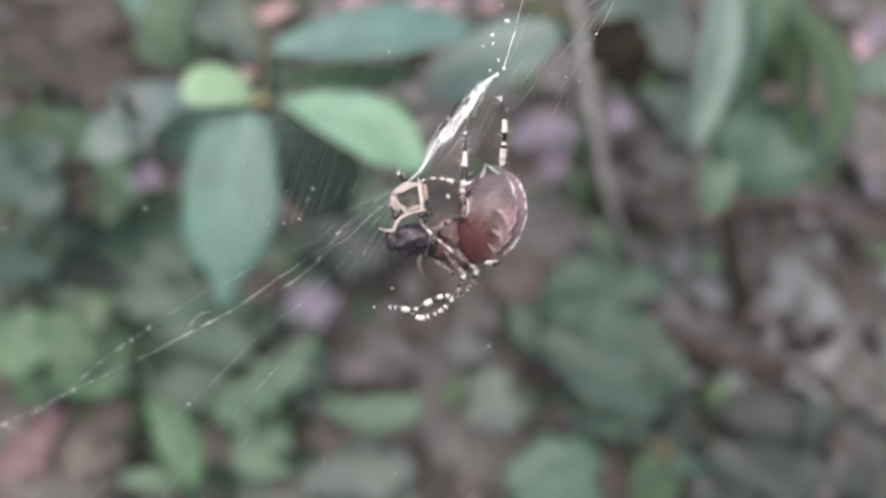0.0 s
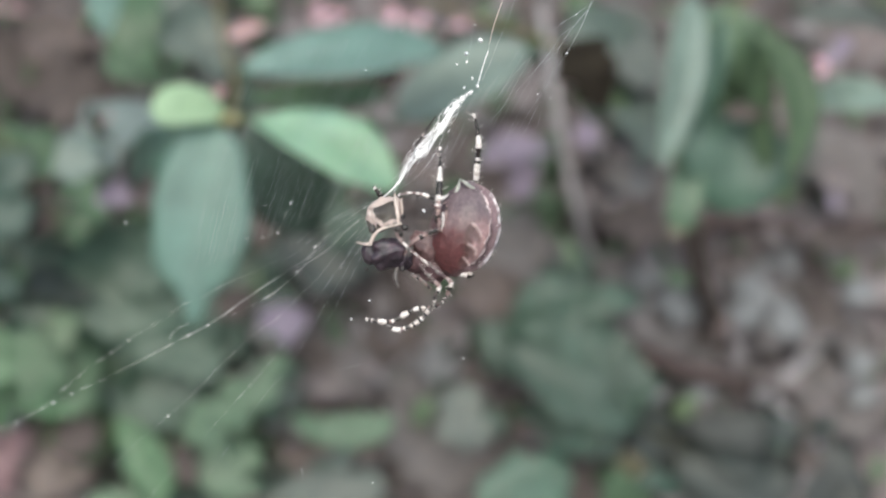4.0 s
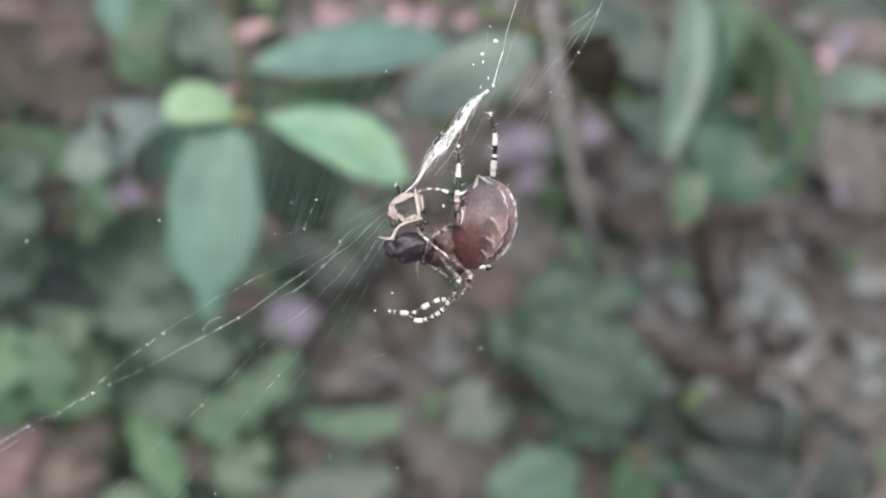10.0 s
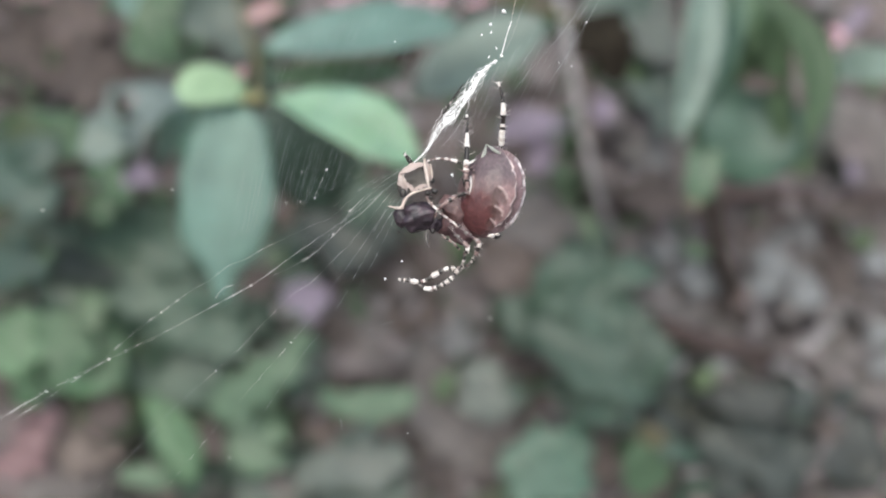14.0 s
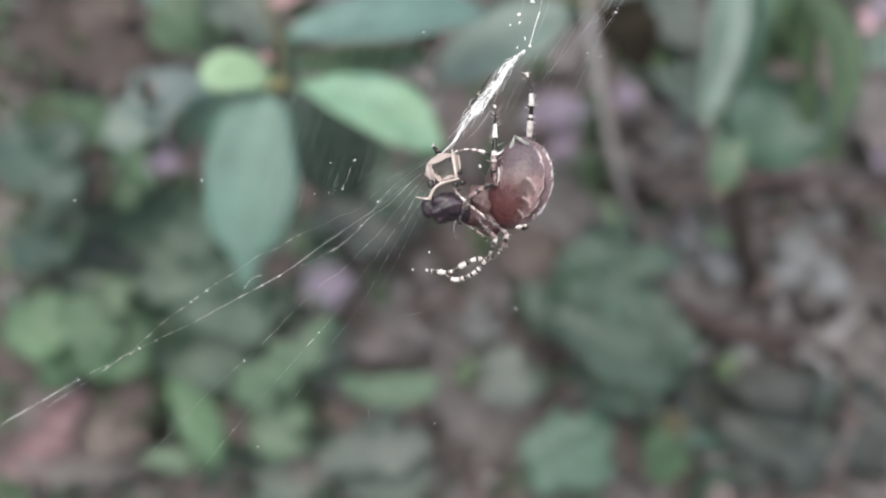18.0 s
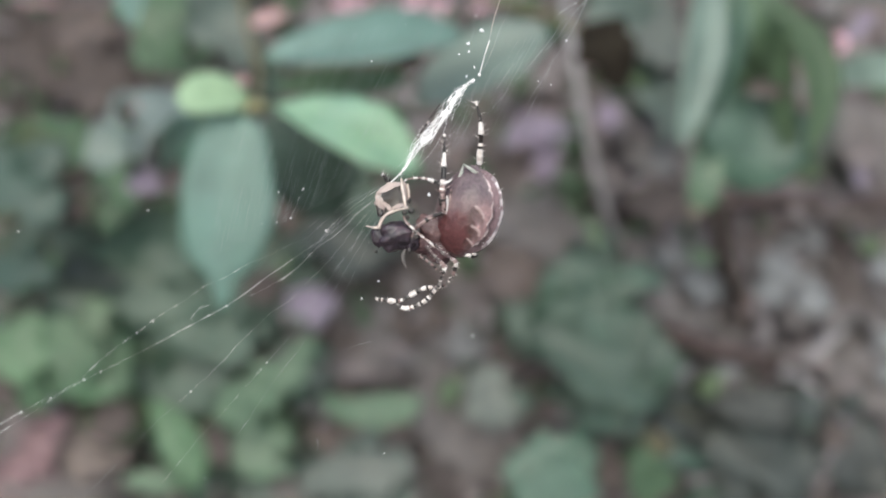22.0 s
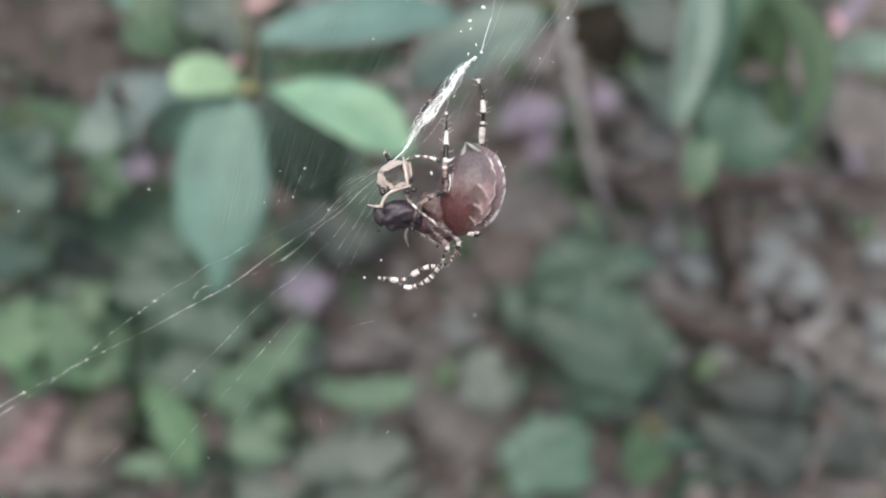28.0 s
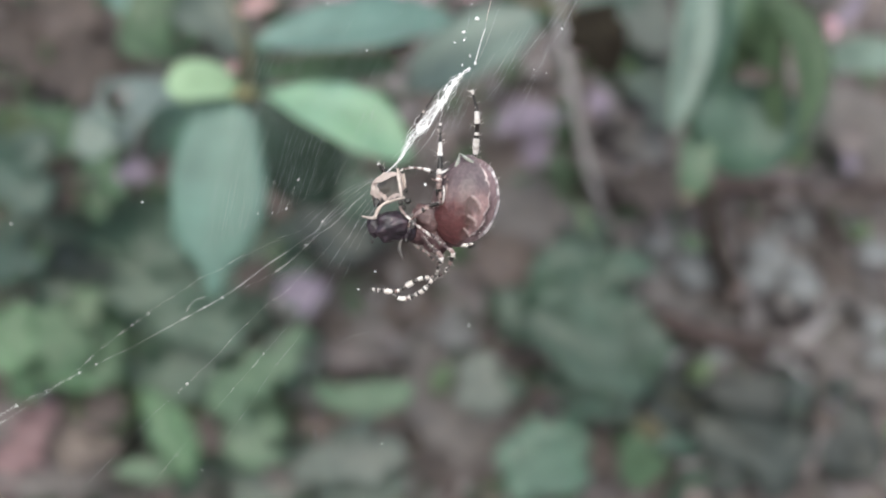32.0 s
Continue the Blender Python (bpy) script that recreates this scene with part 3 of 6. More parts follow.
def plant(root, leaves, label, seed, side_leaves):
    """A low plant: stalks out of the bank, each with one leaf."""
    x, y, z = root
    b = Vector((x, bank_y(x, z), z))
    r = random.Random(seed)
    ob = thing("low_plant", b, label, "plant", "low plants on the bank")
    for base, tip, w, mat, p, q in leaves:
        base, tip = Vector(base), Vector(tip)
        stem(ob, [b, b.lerp(base, 0.6) + Vector((0, -0.006, 0.004)), base], 0.0008, STEM, "stalk", 4)
        leaf(ob, base, tip, w * 0.92, mat, face=(r.uniform(-0.25, 0.25), -1, r.uniform(0.3, 0.6)), ragged=0.75 if side_leaves else 0.35, p=p * r.uniform(0.9, 1.3), q=q * r.uniform(0.9, 1.3), bend=r.uniform(-0.12, 0.12), droop=0.02, fold=0.06, ribs=0.006, wave=0.06, seed=seed + r.random() * 9)
        axis, long = (tip - base).normalized(), (tip - base).length
        for k in range(side_leaves):
            a, side = r.uniform(0.1, 0.9), axis.cross(Vector((0, -1, 0))) * r.choice((-1, 1))
            c = base.lerp(tip, a) + side * w * r.uniform(0.15, 0.5) + Vector((0, r.uniform(0.002, 0.012), 0))
            d = (side + axis * r.uniform(-1.5, 1.5)).normalized() * max(w, long * 0.5) * r.uniform(0.2, 0.5)
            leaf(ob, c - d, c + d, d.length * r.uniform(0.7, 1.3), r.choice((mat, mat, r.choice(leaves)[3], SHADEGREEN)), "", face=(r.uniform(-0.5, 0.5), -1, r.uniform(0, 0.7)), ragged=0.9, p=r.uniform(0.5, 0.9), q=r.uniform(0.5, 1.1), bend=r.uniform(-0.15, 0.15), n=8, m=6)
    return ob


for k, (root, label, side_leaves, leaves) in enumerate((
        ((-0.1701, 0.6, -0.05711), "low plant with broad dull green leaves", 3, (
            ((-0.2097, 0.582, 0.005282), (-0.1468, 0.572, -0.04085), 0.05886, MIDSHADE, 0.5, 0.5),
            ((-0.1553, 0.585, -0.01047), (-0.1015, 0.575, -0.05486), 0.0522, SHADEGREEN, 0.5, 0.5),
            ((-0.2006, 0.585, -0.05558), (-0.1323, 0.575, -0.09583), 0.05568, MIDSHADE, 0.5, 0.5),
            ((-0.2734, 0.585, 0.007189), (-0.2039, 0.575, -0.04093), 0.0522, SHADEGREEN, 0.5, 0.5),
            ((-0.2492, 0.585, -0.04155), (-0.1904, 0.575, -0.08884), 0.0522, DIMGREEN, 0.5, 0.5),
            ((-0.1878, 0.588, -0.09088), (-0.1229, 0.578, -0.1445), 0.05247, SHADEGREEN, 0.5, 0.5),
            ((-0.132, 0.588, -0.1365), (-0.07478, 0.578, -0.1584), 0.04198, GREYGREEN, 0.5, 0.5),)),
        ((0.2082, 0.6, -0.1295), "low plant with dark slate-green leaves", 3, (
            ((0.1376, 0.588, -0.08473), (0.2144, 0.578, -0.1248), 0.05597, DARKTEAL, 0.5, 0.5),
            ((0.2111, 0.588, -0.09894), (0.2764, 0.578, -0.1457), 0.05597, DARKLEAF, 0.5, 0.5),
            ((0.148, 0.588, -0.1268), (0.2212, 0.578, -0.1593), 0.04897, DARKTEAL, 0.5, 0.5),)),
        ((-0.1168, 0.6, -0.1251), "low plant with rounded pale green leaves", 1, (
            ((-0.07544, 0.555, -0.05299), (-0.102, 0.545, -0.08827), 0.02047, PALEGREEN, 0.6, 0.5),
            ((-0.08888, 0.55, -0.07931), (-0.13, 0.54, -0.1002), 0.03141, PALEGREEN, 0.5, 0.45),
            ((-0.09891, 0.56, -0.1041), (-0.1087, 0.55, -0.1401), 0.03998, PALEGREEN, 0.45, 0.42),)),
        ((-0.1739, 0.6, -0.1356), "low plant with a fresh green leaf", 0, (
            ((-0.1715, 0.56, -0.09254), (-0.1414, 0.55, -0.144), 0.02532, FRESHGREEN, 0.6, 0.55),
            ((-0.1466, 0.57, -0.1431), (-0.1906, 0.56, -0.1405), 0.01763, PALEGREEN, 0.6, 0.6),)),
        ((-0.04539, 0.6, -0.1003), "single oval pale green leaf on a stalk", 0, (
            ((-0.07089, 0.54, -0.08882), (-0.01155, 0.53, -0.08921), 0.0212, PALEGREEN, 0.45, 0.4),)),
        ((-0.05622, 0.6, -0.1467), "low plant with broad pale grey-green leaves", 3, (
            ((-0.08736, 0.56, -0.1408), (-0.01606, 0.55, -0.1306), 0.03331, PALEGREY, 0.5, 0.42),
            ((-0.07372, 0.57, -0.1562), (-0.01575, 0.56, -0.1503), 0.02713, GREYGREEN, 0.5, 0.5),)),
        ((0.03136, 0.6, -0.1005), "single dull pale leaf standing in the litter", 3, (
            ((0.02914, 0.575, -0.07299), (0.03059, 0.565, -0.1121), 0.03557, PALEGREY, 0.5, 0.5),)),
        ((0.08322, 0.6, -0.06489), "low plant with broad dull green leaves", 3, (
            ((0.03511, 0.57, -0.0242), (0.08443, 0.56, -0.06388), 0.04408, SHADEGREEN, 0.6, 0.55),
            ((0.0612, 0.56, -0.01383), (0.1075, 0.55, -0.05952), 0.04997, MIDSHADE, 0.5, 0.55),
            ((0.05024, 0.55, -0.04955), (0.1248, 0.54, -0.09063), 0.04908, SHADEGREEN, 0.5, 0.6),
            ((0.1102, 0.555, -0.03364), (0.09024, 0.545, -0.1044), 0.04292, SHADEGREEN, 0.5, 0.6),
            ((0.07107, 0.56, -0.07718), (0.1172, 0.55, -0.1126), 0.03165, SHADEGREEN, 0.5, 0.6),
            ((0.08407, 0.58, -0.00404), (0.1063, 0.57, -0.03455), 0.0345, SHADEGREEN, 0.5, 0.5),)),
        ((0.07234, 0.6, -0.147), "low plant with blue-green leaves", 3, (
            ((0.091, 0.56, -0.1172), (0.03368, 0.55, -0.1366), 0.03731, MIDGREEN, 0.5, 0.6),
            ((0.09098, 0.55, -0.1414), (0.0395, 0.54, -0.1483), 0.03108, MIDGREEN, 0.5, 0.6),)),
        ((0.1331, 0.6, -0.1615), "pale green leaf with a tan tip standing on the bank", 1, (
            ((0.1161, 0.545, -0.1515), (0.1246, 0.535, -0.1105), 0.03566, PALEGREEN, 0.5, 0.3),
            ((0.1195, 0.535, -0.1185), (0.1223, 0.525, -0.1062), 0.01846, TANLEAF, 0.5, 0.4),)),
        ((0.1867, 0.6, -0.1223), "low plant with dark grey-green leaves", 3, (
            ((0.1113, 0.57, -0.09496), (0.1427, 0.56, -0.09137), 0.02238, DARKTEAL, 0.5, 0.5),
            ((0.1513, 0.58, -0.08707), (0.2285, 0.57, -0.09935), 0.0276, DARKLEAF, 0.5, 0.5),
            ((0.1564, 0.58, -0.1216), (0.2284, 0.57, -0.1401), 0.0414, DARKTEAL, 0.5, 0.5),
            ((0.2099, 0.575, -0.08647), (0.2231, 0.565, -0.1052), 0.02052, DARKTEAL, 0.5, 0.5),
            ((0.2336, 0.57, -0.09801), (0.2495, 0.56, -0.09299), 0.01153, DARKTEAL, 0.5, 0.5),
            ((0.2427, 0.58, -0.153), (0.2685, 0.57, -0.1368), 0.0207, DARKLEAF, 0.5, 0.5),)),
        ((-0.2379, 0.6, -0.07121), "low plant with green leaves, one of them faded", 3, (
            ((-0.2264, 0.55, -0.04886), (-0.2621, 0.54, -0.07033), 0.04253, FRESHGREEN, 0.5, 0.5),
            ((-0.1997, 0.54, -0.03036), (-0.1929, 0.53, -0.05217), 0.01606, FRESHDIM, 0.45, 0.45),
            ((-0.2146, 0.55, -0.04071), (-0.2189, 0.54, -0.08971), 0.03926, DIMGREEN, 0.5, 0.5),
            ((-0.1919, 0.555, -0.0494), (-0.2031, 0.545, -0.09222), 0.03302, DIMGREEN, 0.5, 0.5),
            ((-0.1837, 0.55, -0.08233), (-0.214, 0.54, -0.08523), 0.0144, FRESHGREEN, 0.5, 0.5),)),
        ((-0.206, 0.6, -0.1141), "low plant with dark green leaves", 3, (
            ((-0.2142, 0.57, -0.09206), (-0.1795, 0.56, -0.1172), 0.02848, OLIVE, 0.5, 0.5),
            ((-0.1441, 0.57, -0.1085), (-0.1283, 0.56, -0.135), 0.01763, OLIVE, 0.5, 0.5),
            ((-0.2644, 0.58, -0.08597), (-0.2463, 0.57, -0.09469), 0.01725, OLIVE, 0.5, 0.5),)),
        ((-0.2554, 0.6, 0.03939), "leafy plant with dull blue-green and dark leaves", 3, (
            ((-0.2631, 0.53, 0.04753), (-0.2104, 0.52, 0.01101), 0.04729, BLUEDIM, 0.5, 0.55),
            ((-0.2534, 0.55, 0.06723), (-0.1976, 0.54, 0.04827), 0.03599, DIMGREEN, 0.5, 0.55),
            ((-0.2373, 0.55, 0.02244), (-0.1977, 0.54, 0.01682), 0.02356, OLIVE, 0.5, 0.5),
            ((-0.2013, 0.55, 0.04588), (-0.1768, 0.54, 0.01774), 0.02617, DIMGREEN, 0.5, 0.5),
            ((-0.2393, 0.57, -0.02015), (-0.1886, 0.56, -0.02522), 0.0217, DARKTEAL, 0.5, 0.5),
            ((-0.2698, 0.57, -0.009909), (-0.2285, 0.56, -0.02146), 0.02374, BLUEDIM, 0.5, 0.5),)),
        # leaves whose dull colours already hold the shade
        ((-0.1558, 0.6, -0.04287), "low plant with shade put into its dull greens", 3, (
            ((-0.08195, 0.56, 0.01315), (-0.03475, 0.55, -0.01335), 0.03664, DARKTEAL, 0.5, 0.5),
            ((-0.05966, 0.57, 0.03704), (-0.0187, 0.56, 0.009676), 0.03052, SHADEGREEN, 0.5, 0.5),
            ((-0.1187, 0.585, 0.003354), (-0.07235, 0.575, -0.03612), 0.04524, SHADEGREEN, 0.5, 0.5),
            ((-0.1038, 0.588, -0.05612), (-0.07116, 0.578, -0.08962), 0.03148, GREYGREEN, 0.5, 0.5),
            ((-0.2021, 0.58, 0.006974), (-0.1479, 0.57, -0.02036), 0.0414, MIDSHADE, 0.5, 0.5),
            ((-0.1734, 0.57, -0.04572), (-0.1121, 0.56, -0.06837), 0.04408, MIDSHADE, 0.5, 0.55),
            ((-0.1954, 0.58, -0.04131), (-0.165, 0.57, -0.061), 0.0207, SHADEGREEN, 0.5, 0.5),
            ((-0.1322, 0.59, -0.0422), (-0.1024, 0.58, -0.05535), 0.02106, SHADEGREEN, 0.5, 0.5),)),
        ((-0.1589, 0.6, 0.1354), "leafy plant with dull grey-green leaves", 3, (
            ((-0.1631, 0.56, 0.1531), (-0.1145, 0.55, 0.1078), 0.03664, GREYGREEN, 0.5, 0.5),
            ((-0.1749, 0.55, 0.1275), (-0.1413, 0.54, 0.09627), 0.02748, DIMGREEN, 0.5, 0.5),
            ((-0.1204, 0.57, 0.1049), (-0.08507, 0.56, 0.08971), 0.02035, SHADEGREEN, 0.5, 0.5),
            ((-0.1316, 0.56, 0.1164), (-0.1162, 0.55, 0.09799), 0.01666, GREYPALE, 0.5, 0.5),)),
        ((0.1264, 0.6, 0.1135), "leafy plant with pale grey-green leaves", 3, (
            ((0.1033, 0.57, 0.1519), (0.1381, 0.56, 0.1026), 0.04069, GREYPALE, 0.5, 0.5),
            ((0.1134, 0.57, 0.1112), (0.1347, 0.56, 0.0593), 0.03052, GREYGREEN, 0.5, 0.5),
            ((0.1371, 0.57, 0.08747), (0.1548, 0.56, 0.1059), 0.01695, GREYGREEN, 0.5, 0.5),)))):
    plant(root, leaves, label, k + 11, side_leaves)


def fallen(base, tip, width, mat, label, category="dead leaf", seed=0):
    """A fallen leaf lying on the bank."""
    r = random.Random(seed)
    base, tip = Vector(base), Vector(tip)
    c = base.lerp(tip, 0.5)
    ob = thing("fallen_leaf", c, label, category)
    leaf(ob, base, tip, width, mat, name="blade", ragged=1.2, wave=0.12, droop=0.06, bend=r.uniform(-0.15, 0.15), face=(r.uniform(-0.4, 0.4), -1, r.uniform(0, 0.6)), p=r.uniform(0.5, 0.9), q=r.uniform(0.5, 1.0), seed=seed)
    return ob


def petals(at, size, mat, label, count, seed):
    """A few petals lying together."""
    r = random.Random(seed)
    c = Vector(at)
    ob = thing("blossom", c, label, "petals")
    for k in range(count):
        a = r.uniform(0, math.pi)
        o = Vector((r.uniform(-0.35, 0.35), r.uniform(-0.1, 0.1), r.uniform(-0.35, 0.35))) * size
        d = Vector((math.cos(a), r.uniform(-0.2, 0.2), math.sin(a) * 0.6)) * size * 0.55
        leaf(ob, c + o - d / 2, c + o + d / 2, d.length * 0.7, mat, ragged=0.35, name="petal", face=(r.uniform(-0.3, 0.3), -1, r.uniform(0.2, 0.7)), p=0.5, q=0.5)
    return ob


for k, (mat, label, places) in enumerate((
        (ROSE, "rose-pink fallen leaf on the litter", (
            ((-0.2321, 0.57, -0.09981), (-0.2397, 0.57, -0.1354), 0.02102),
            ((-0.2452, 0.575, -0.1195), (-0.2589, 0.575, -0.1468), 0.02394),
            ((-0.2684, 0.575, -0.1331), (-0.2504, 0.575, -0.1588), 0.02736),)),
        (ROSYBEIGE, "rosy beige fallen leaf lying on the litter", (
            ((-0.2025, 0.58, -0.1017), (-0.2267, 0.58, -0.1447), 0.03795),
            ((-0.2182, 0.585, -0.1216), (-0.1939, 0.585, -0.1356), 0.02088),)),
        (MAUVEDEAD, "mauve-grey fallen leaf lying on the litter", (
            ((-0.2679, 0.58, -0.1049), (-0.2467, 0.58, -0.126), 0.0207),
            ((0.2115, 0.57, -0.07384), (0.2319, 0.57, -0.06133), 0.01831),
            ((-0.2006, 0.59, -0.07361), (-0.1828, 0.59, -0.1003), 0.02246),
            ((-0.1077, 0.59, -0.07034), (-0.08319, 0.59, -0.09147), 0.02106),
            ((-0.01299, 0.585, -0.1361), (0.04444, 0.585, -0.1468), 0.01949),
            ((-0.06201, 0.59, -0.04238), (-0.02696, 0.59, -0.0565), 0.02106),
            ((0.243, 0.58, 0.05255), (0.2655, 0.58, 0.05595), 0.02139),
            ((-0.07481, 0.58, -0.07267), (-0.01963, 0.58, -0.07626), 0.02622),
            ((-0.2683, 0.59, 0.1404), (-0.2473, 0.59, 0.1228), 0.02457),
            ((0.09262, 0.59, 0.04851), (0.1066, 0.59, 0.0204), 0.02106),
            ((0.2364, 0.59, -0.09231), (0.2681, 0.59, -0.1135), 0.02106),
            ((-0.2653, 0.59, -0.01382), (-0.2477, 0.59, 0.0001686), 0.02106),)),
        (PALEDEAD, "pale grey weathered fallen leaf on the litter", (
            ((0.1107, 0.575, -0.02973), (0.1415, 0.575, -0.03494), 0.02258),
            ((0.1415, 0.575, -0.02125), (0.1706, 0.575, -0.02816), 0.02531),
            ((0.1255, 0.58, -0.006898), (0.1531, 0.58, -0.004892), 0.01725),
            ((0.199, 0.565, -0.003523), (0.1963, 0.565, -0.0385), 0.02218),
            ((0.207, 0.565, -0.03617), (0.2299, 0.565, -0.0295), 0.02218),
            ((0.2557, 0.57, -0.01862), (0.2761, 0.57, -0.01392), 0.01695),
            ((0.2596, 0.575, -0.06262), (0.2785, 0.575, -0.05753), 0.01573),
            ((0.2653, 0.58, -0.08391), (0.2843, 0.58, -0.07532), 0.01518),
            ((0.1623, 0.57, -0.07812), (0.1776, 0.57, -0.07138), 0.01221),
            ((0.138, 0.575, -0.07669), (0.1517, 0.575, -0.07878), 0.01095),)),
        (DEADGREY, "weathered grey fallen leaf on the litter", (
            ((0.1161, 0.585, -0.01112), (0.137, 0.585, -0.01465), 0.0174),
            ((0.1135, 0.58, 0.05283), (0.1429, 0.58, 0.04586), 0.02208),
            ((0.217, 0.58, 0.004279), (0.2343, 0.58, 0.001823), 0.0207),
            ((0.2499, 0.58, 0.004203), (0.262, 0.58, 0.01453), 0.0138),
            ((0.002855, 0.58, -0.05423), (0.02732, 0.58, -0.06948), 0.02277),
            ((0.1768, 0.59, -0.0254), (0.1978, 0.59, -0.04302), 0.02106),
            ((0.08338, 0.6, 0.01366), (0.1012, 0.6, -0.000662), 0.02142),
            ((0.2435, 0.59, -0.05719), (0.2611, 0.59, -0.04318), 0.01755),
            ((0.1614, 0.585, -0.0147), (0.1753, 0.585, -0.03563), 0.01392),)),
        (TAUPE, "broad taupe dead leaf pressed flat on the soil", (
            ((-0.07578, 0.588, -0.0422), (0.008053, 0.588, -0.08439), 0.05247),
            ((-0.0129, 0.588, -0.07034), (0.04466, 0.588, -0.1475), 0.05946),
            ((-0.07625, 0.59, -0.1196), (-0.00614, 0.59, -0.1584), 0.04914),
            ((0.1097, 0.588, 0.006335), (0.1832, 0.588, -0.04284), 0.05247),
            ((0.1944, 0.59, -0.0008629), (0.2822, 0.59, -0.04323), 0.05616),
            ((0.1421, 0.592, -0.04303), (0.2196, 0.592, -0.07142), 0.04226),
            ((0.2189, 0.59, -0.0501), (0.2927, 0.59, -0.09949), 0.05265),
            ((0.02928, 0.588, 0.02051), (0.0817, 0.588, -0.01109), 0.04547),
            ((0.09936, 0.588, 0.07281), (0.1483, 0.588, 0.03424), 0.03848),
            ((0.2324, 0.588, 0.07953), (0.2884, 0.588, 0.03743), 0.04198),
            ((-0.2735, 0.592, -0.1054), (-0.1928, 0.592, -0.1549), 0.05283),
            ((-0.1118, 0.56, 0.06315), (-0.08528, 0.56, 0.01316), 0.02998),)),
        (DARKDEADGAP, "dark reddish-brown rotting leaf on the litter", (
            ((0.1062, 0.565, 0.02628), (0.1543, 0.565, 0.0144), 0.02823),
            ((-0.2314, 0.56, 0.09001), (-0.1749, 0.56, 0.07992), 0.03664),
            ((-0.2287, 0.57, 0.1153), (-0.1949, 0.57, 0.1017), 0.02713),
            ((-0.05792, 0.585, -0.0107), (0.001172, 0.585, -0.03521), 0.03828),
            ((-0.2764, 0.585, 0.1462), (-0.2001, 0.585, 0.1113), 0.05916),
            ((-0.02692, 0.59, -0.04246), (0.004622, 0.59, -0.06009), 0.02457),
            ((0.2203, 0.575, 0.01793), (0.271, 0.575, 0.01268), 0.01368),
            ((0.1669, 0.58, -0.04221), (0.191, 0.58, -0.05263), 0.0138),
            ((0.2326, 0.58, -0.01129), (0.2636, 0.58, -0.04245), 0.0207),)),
        (DEADBROWN, "dark brown fallen leaf curled on the litter", (
            ((-0.08547, 0.57, -0.1128), (-0.01937, 0.57, -0.119), 0.02035),
            ((-0.07649, 0.58, -0.05472), (-0.04374, 0.58, -0.0617), 0.0138),
            ((-0.03742, 0.59, -0.0284), (0.001128, 0.59, -0.05306), 0.03159),
            ((0.02498, 0.57, -0.005521), (0.06564, 0.57, -0.02766), 0.03052),
            ((-0.1702, 0.6, -0.06425), (-0.1273, 0.6, -0.05722), 0.02142),
            ((-0.2396, 0.58, 0.138), (-0.2018, 0.58, 0.1207), 0.0414),
            ((-0.09079, 0.5, 0.03265), (-0.08047, 0.5, 0.0029), 0.01666),
            ((-0.02708, 0.59, -0.1057), (0.007995, 0.59, -0.1198), 0.02808),)),
        (DEADBEIGE, "greyish beige fallen leaf lying on the litter", (
            ((-0.07432, 0.575, -0.1336), (-0.05378, 0.575, -0.1275), 0.01368),
            ((-0.1061, 0.58, -0.1485), (-0.07502, 0.58, -0.1521), 0.0207),)))):
    for i, (base, tip, width) in enumerate(places):
        fallen(base, tip, width, mat, label, seed=20 * k + i)
for i, (base, tip, width) in enumerate((
        ((0.03575, 0.55, 0.0578), (0.07666, 0.55, 0.06327), 0.01963),
        ((0.05423, 0.555, 0.06224), (0.05813, 0.555, 0.03418), 0.01981),
        ((-0.09208, 0.56, -0.04011), (-0.06209, 0.56, -0.03186), 0.02598),
        ((-0.1531, 0.46, 0.02887), (-0.1353, 0.46, 0.0261), 0.01478),
        ((0.08971, 0.56, 0.07338), (0.1064, 0.56, 0.07601), 0.01799),
        ((-0.2409, 0.57, -0.09979), (-0.2328, 0.57, -0.09472), 0.01153),
        ((0.2456, 0.57, 0.03637), (0.2558, 0.57, 0.03906), 0.01153))):
    fallen(base, tip, width, LILAC, "pale lilac petal fallen among the leaves", "petal", 200 + i)
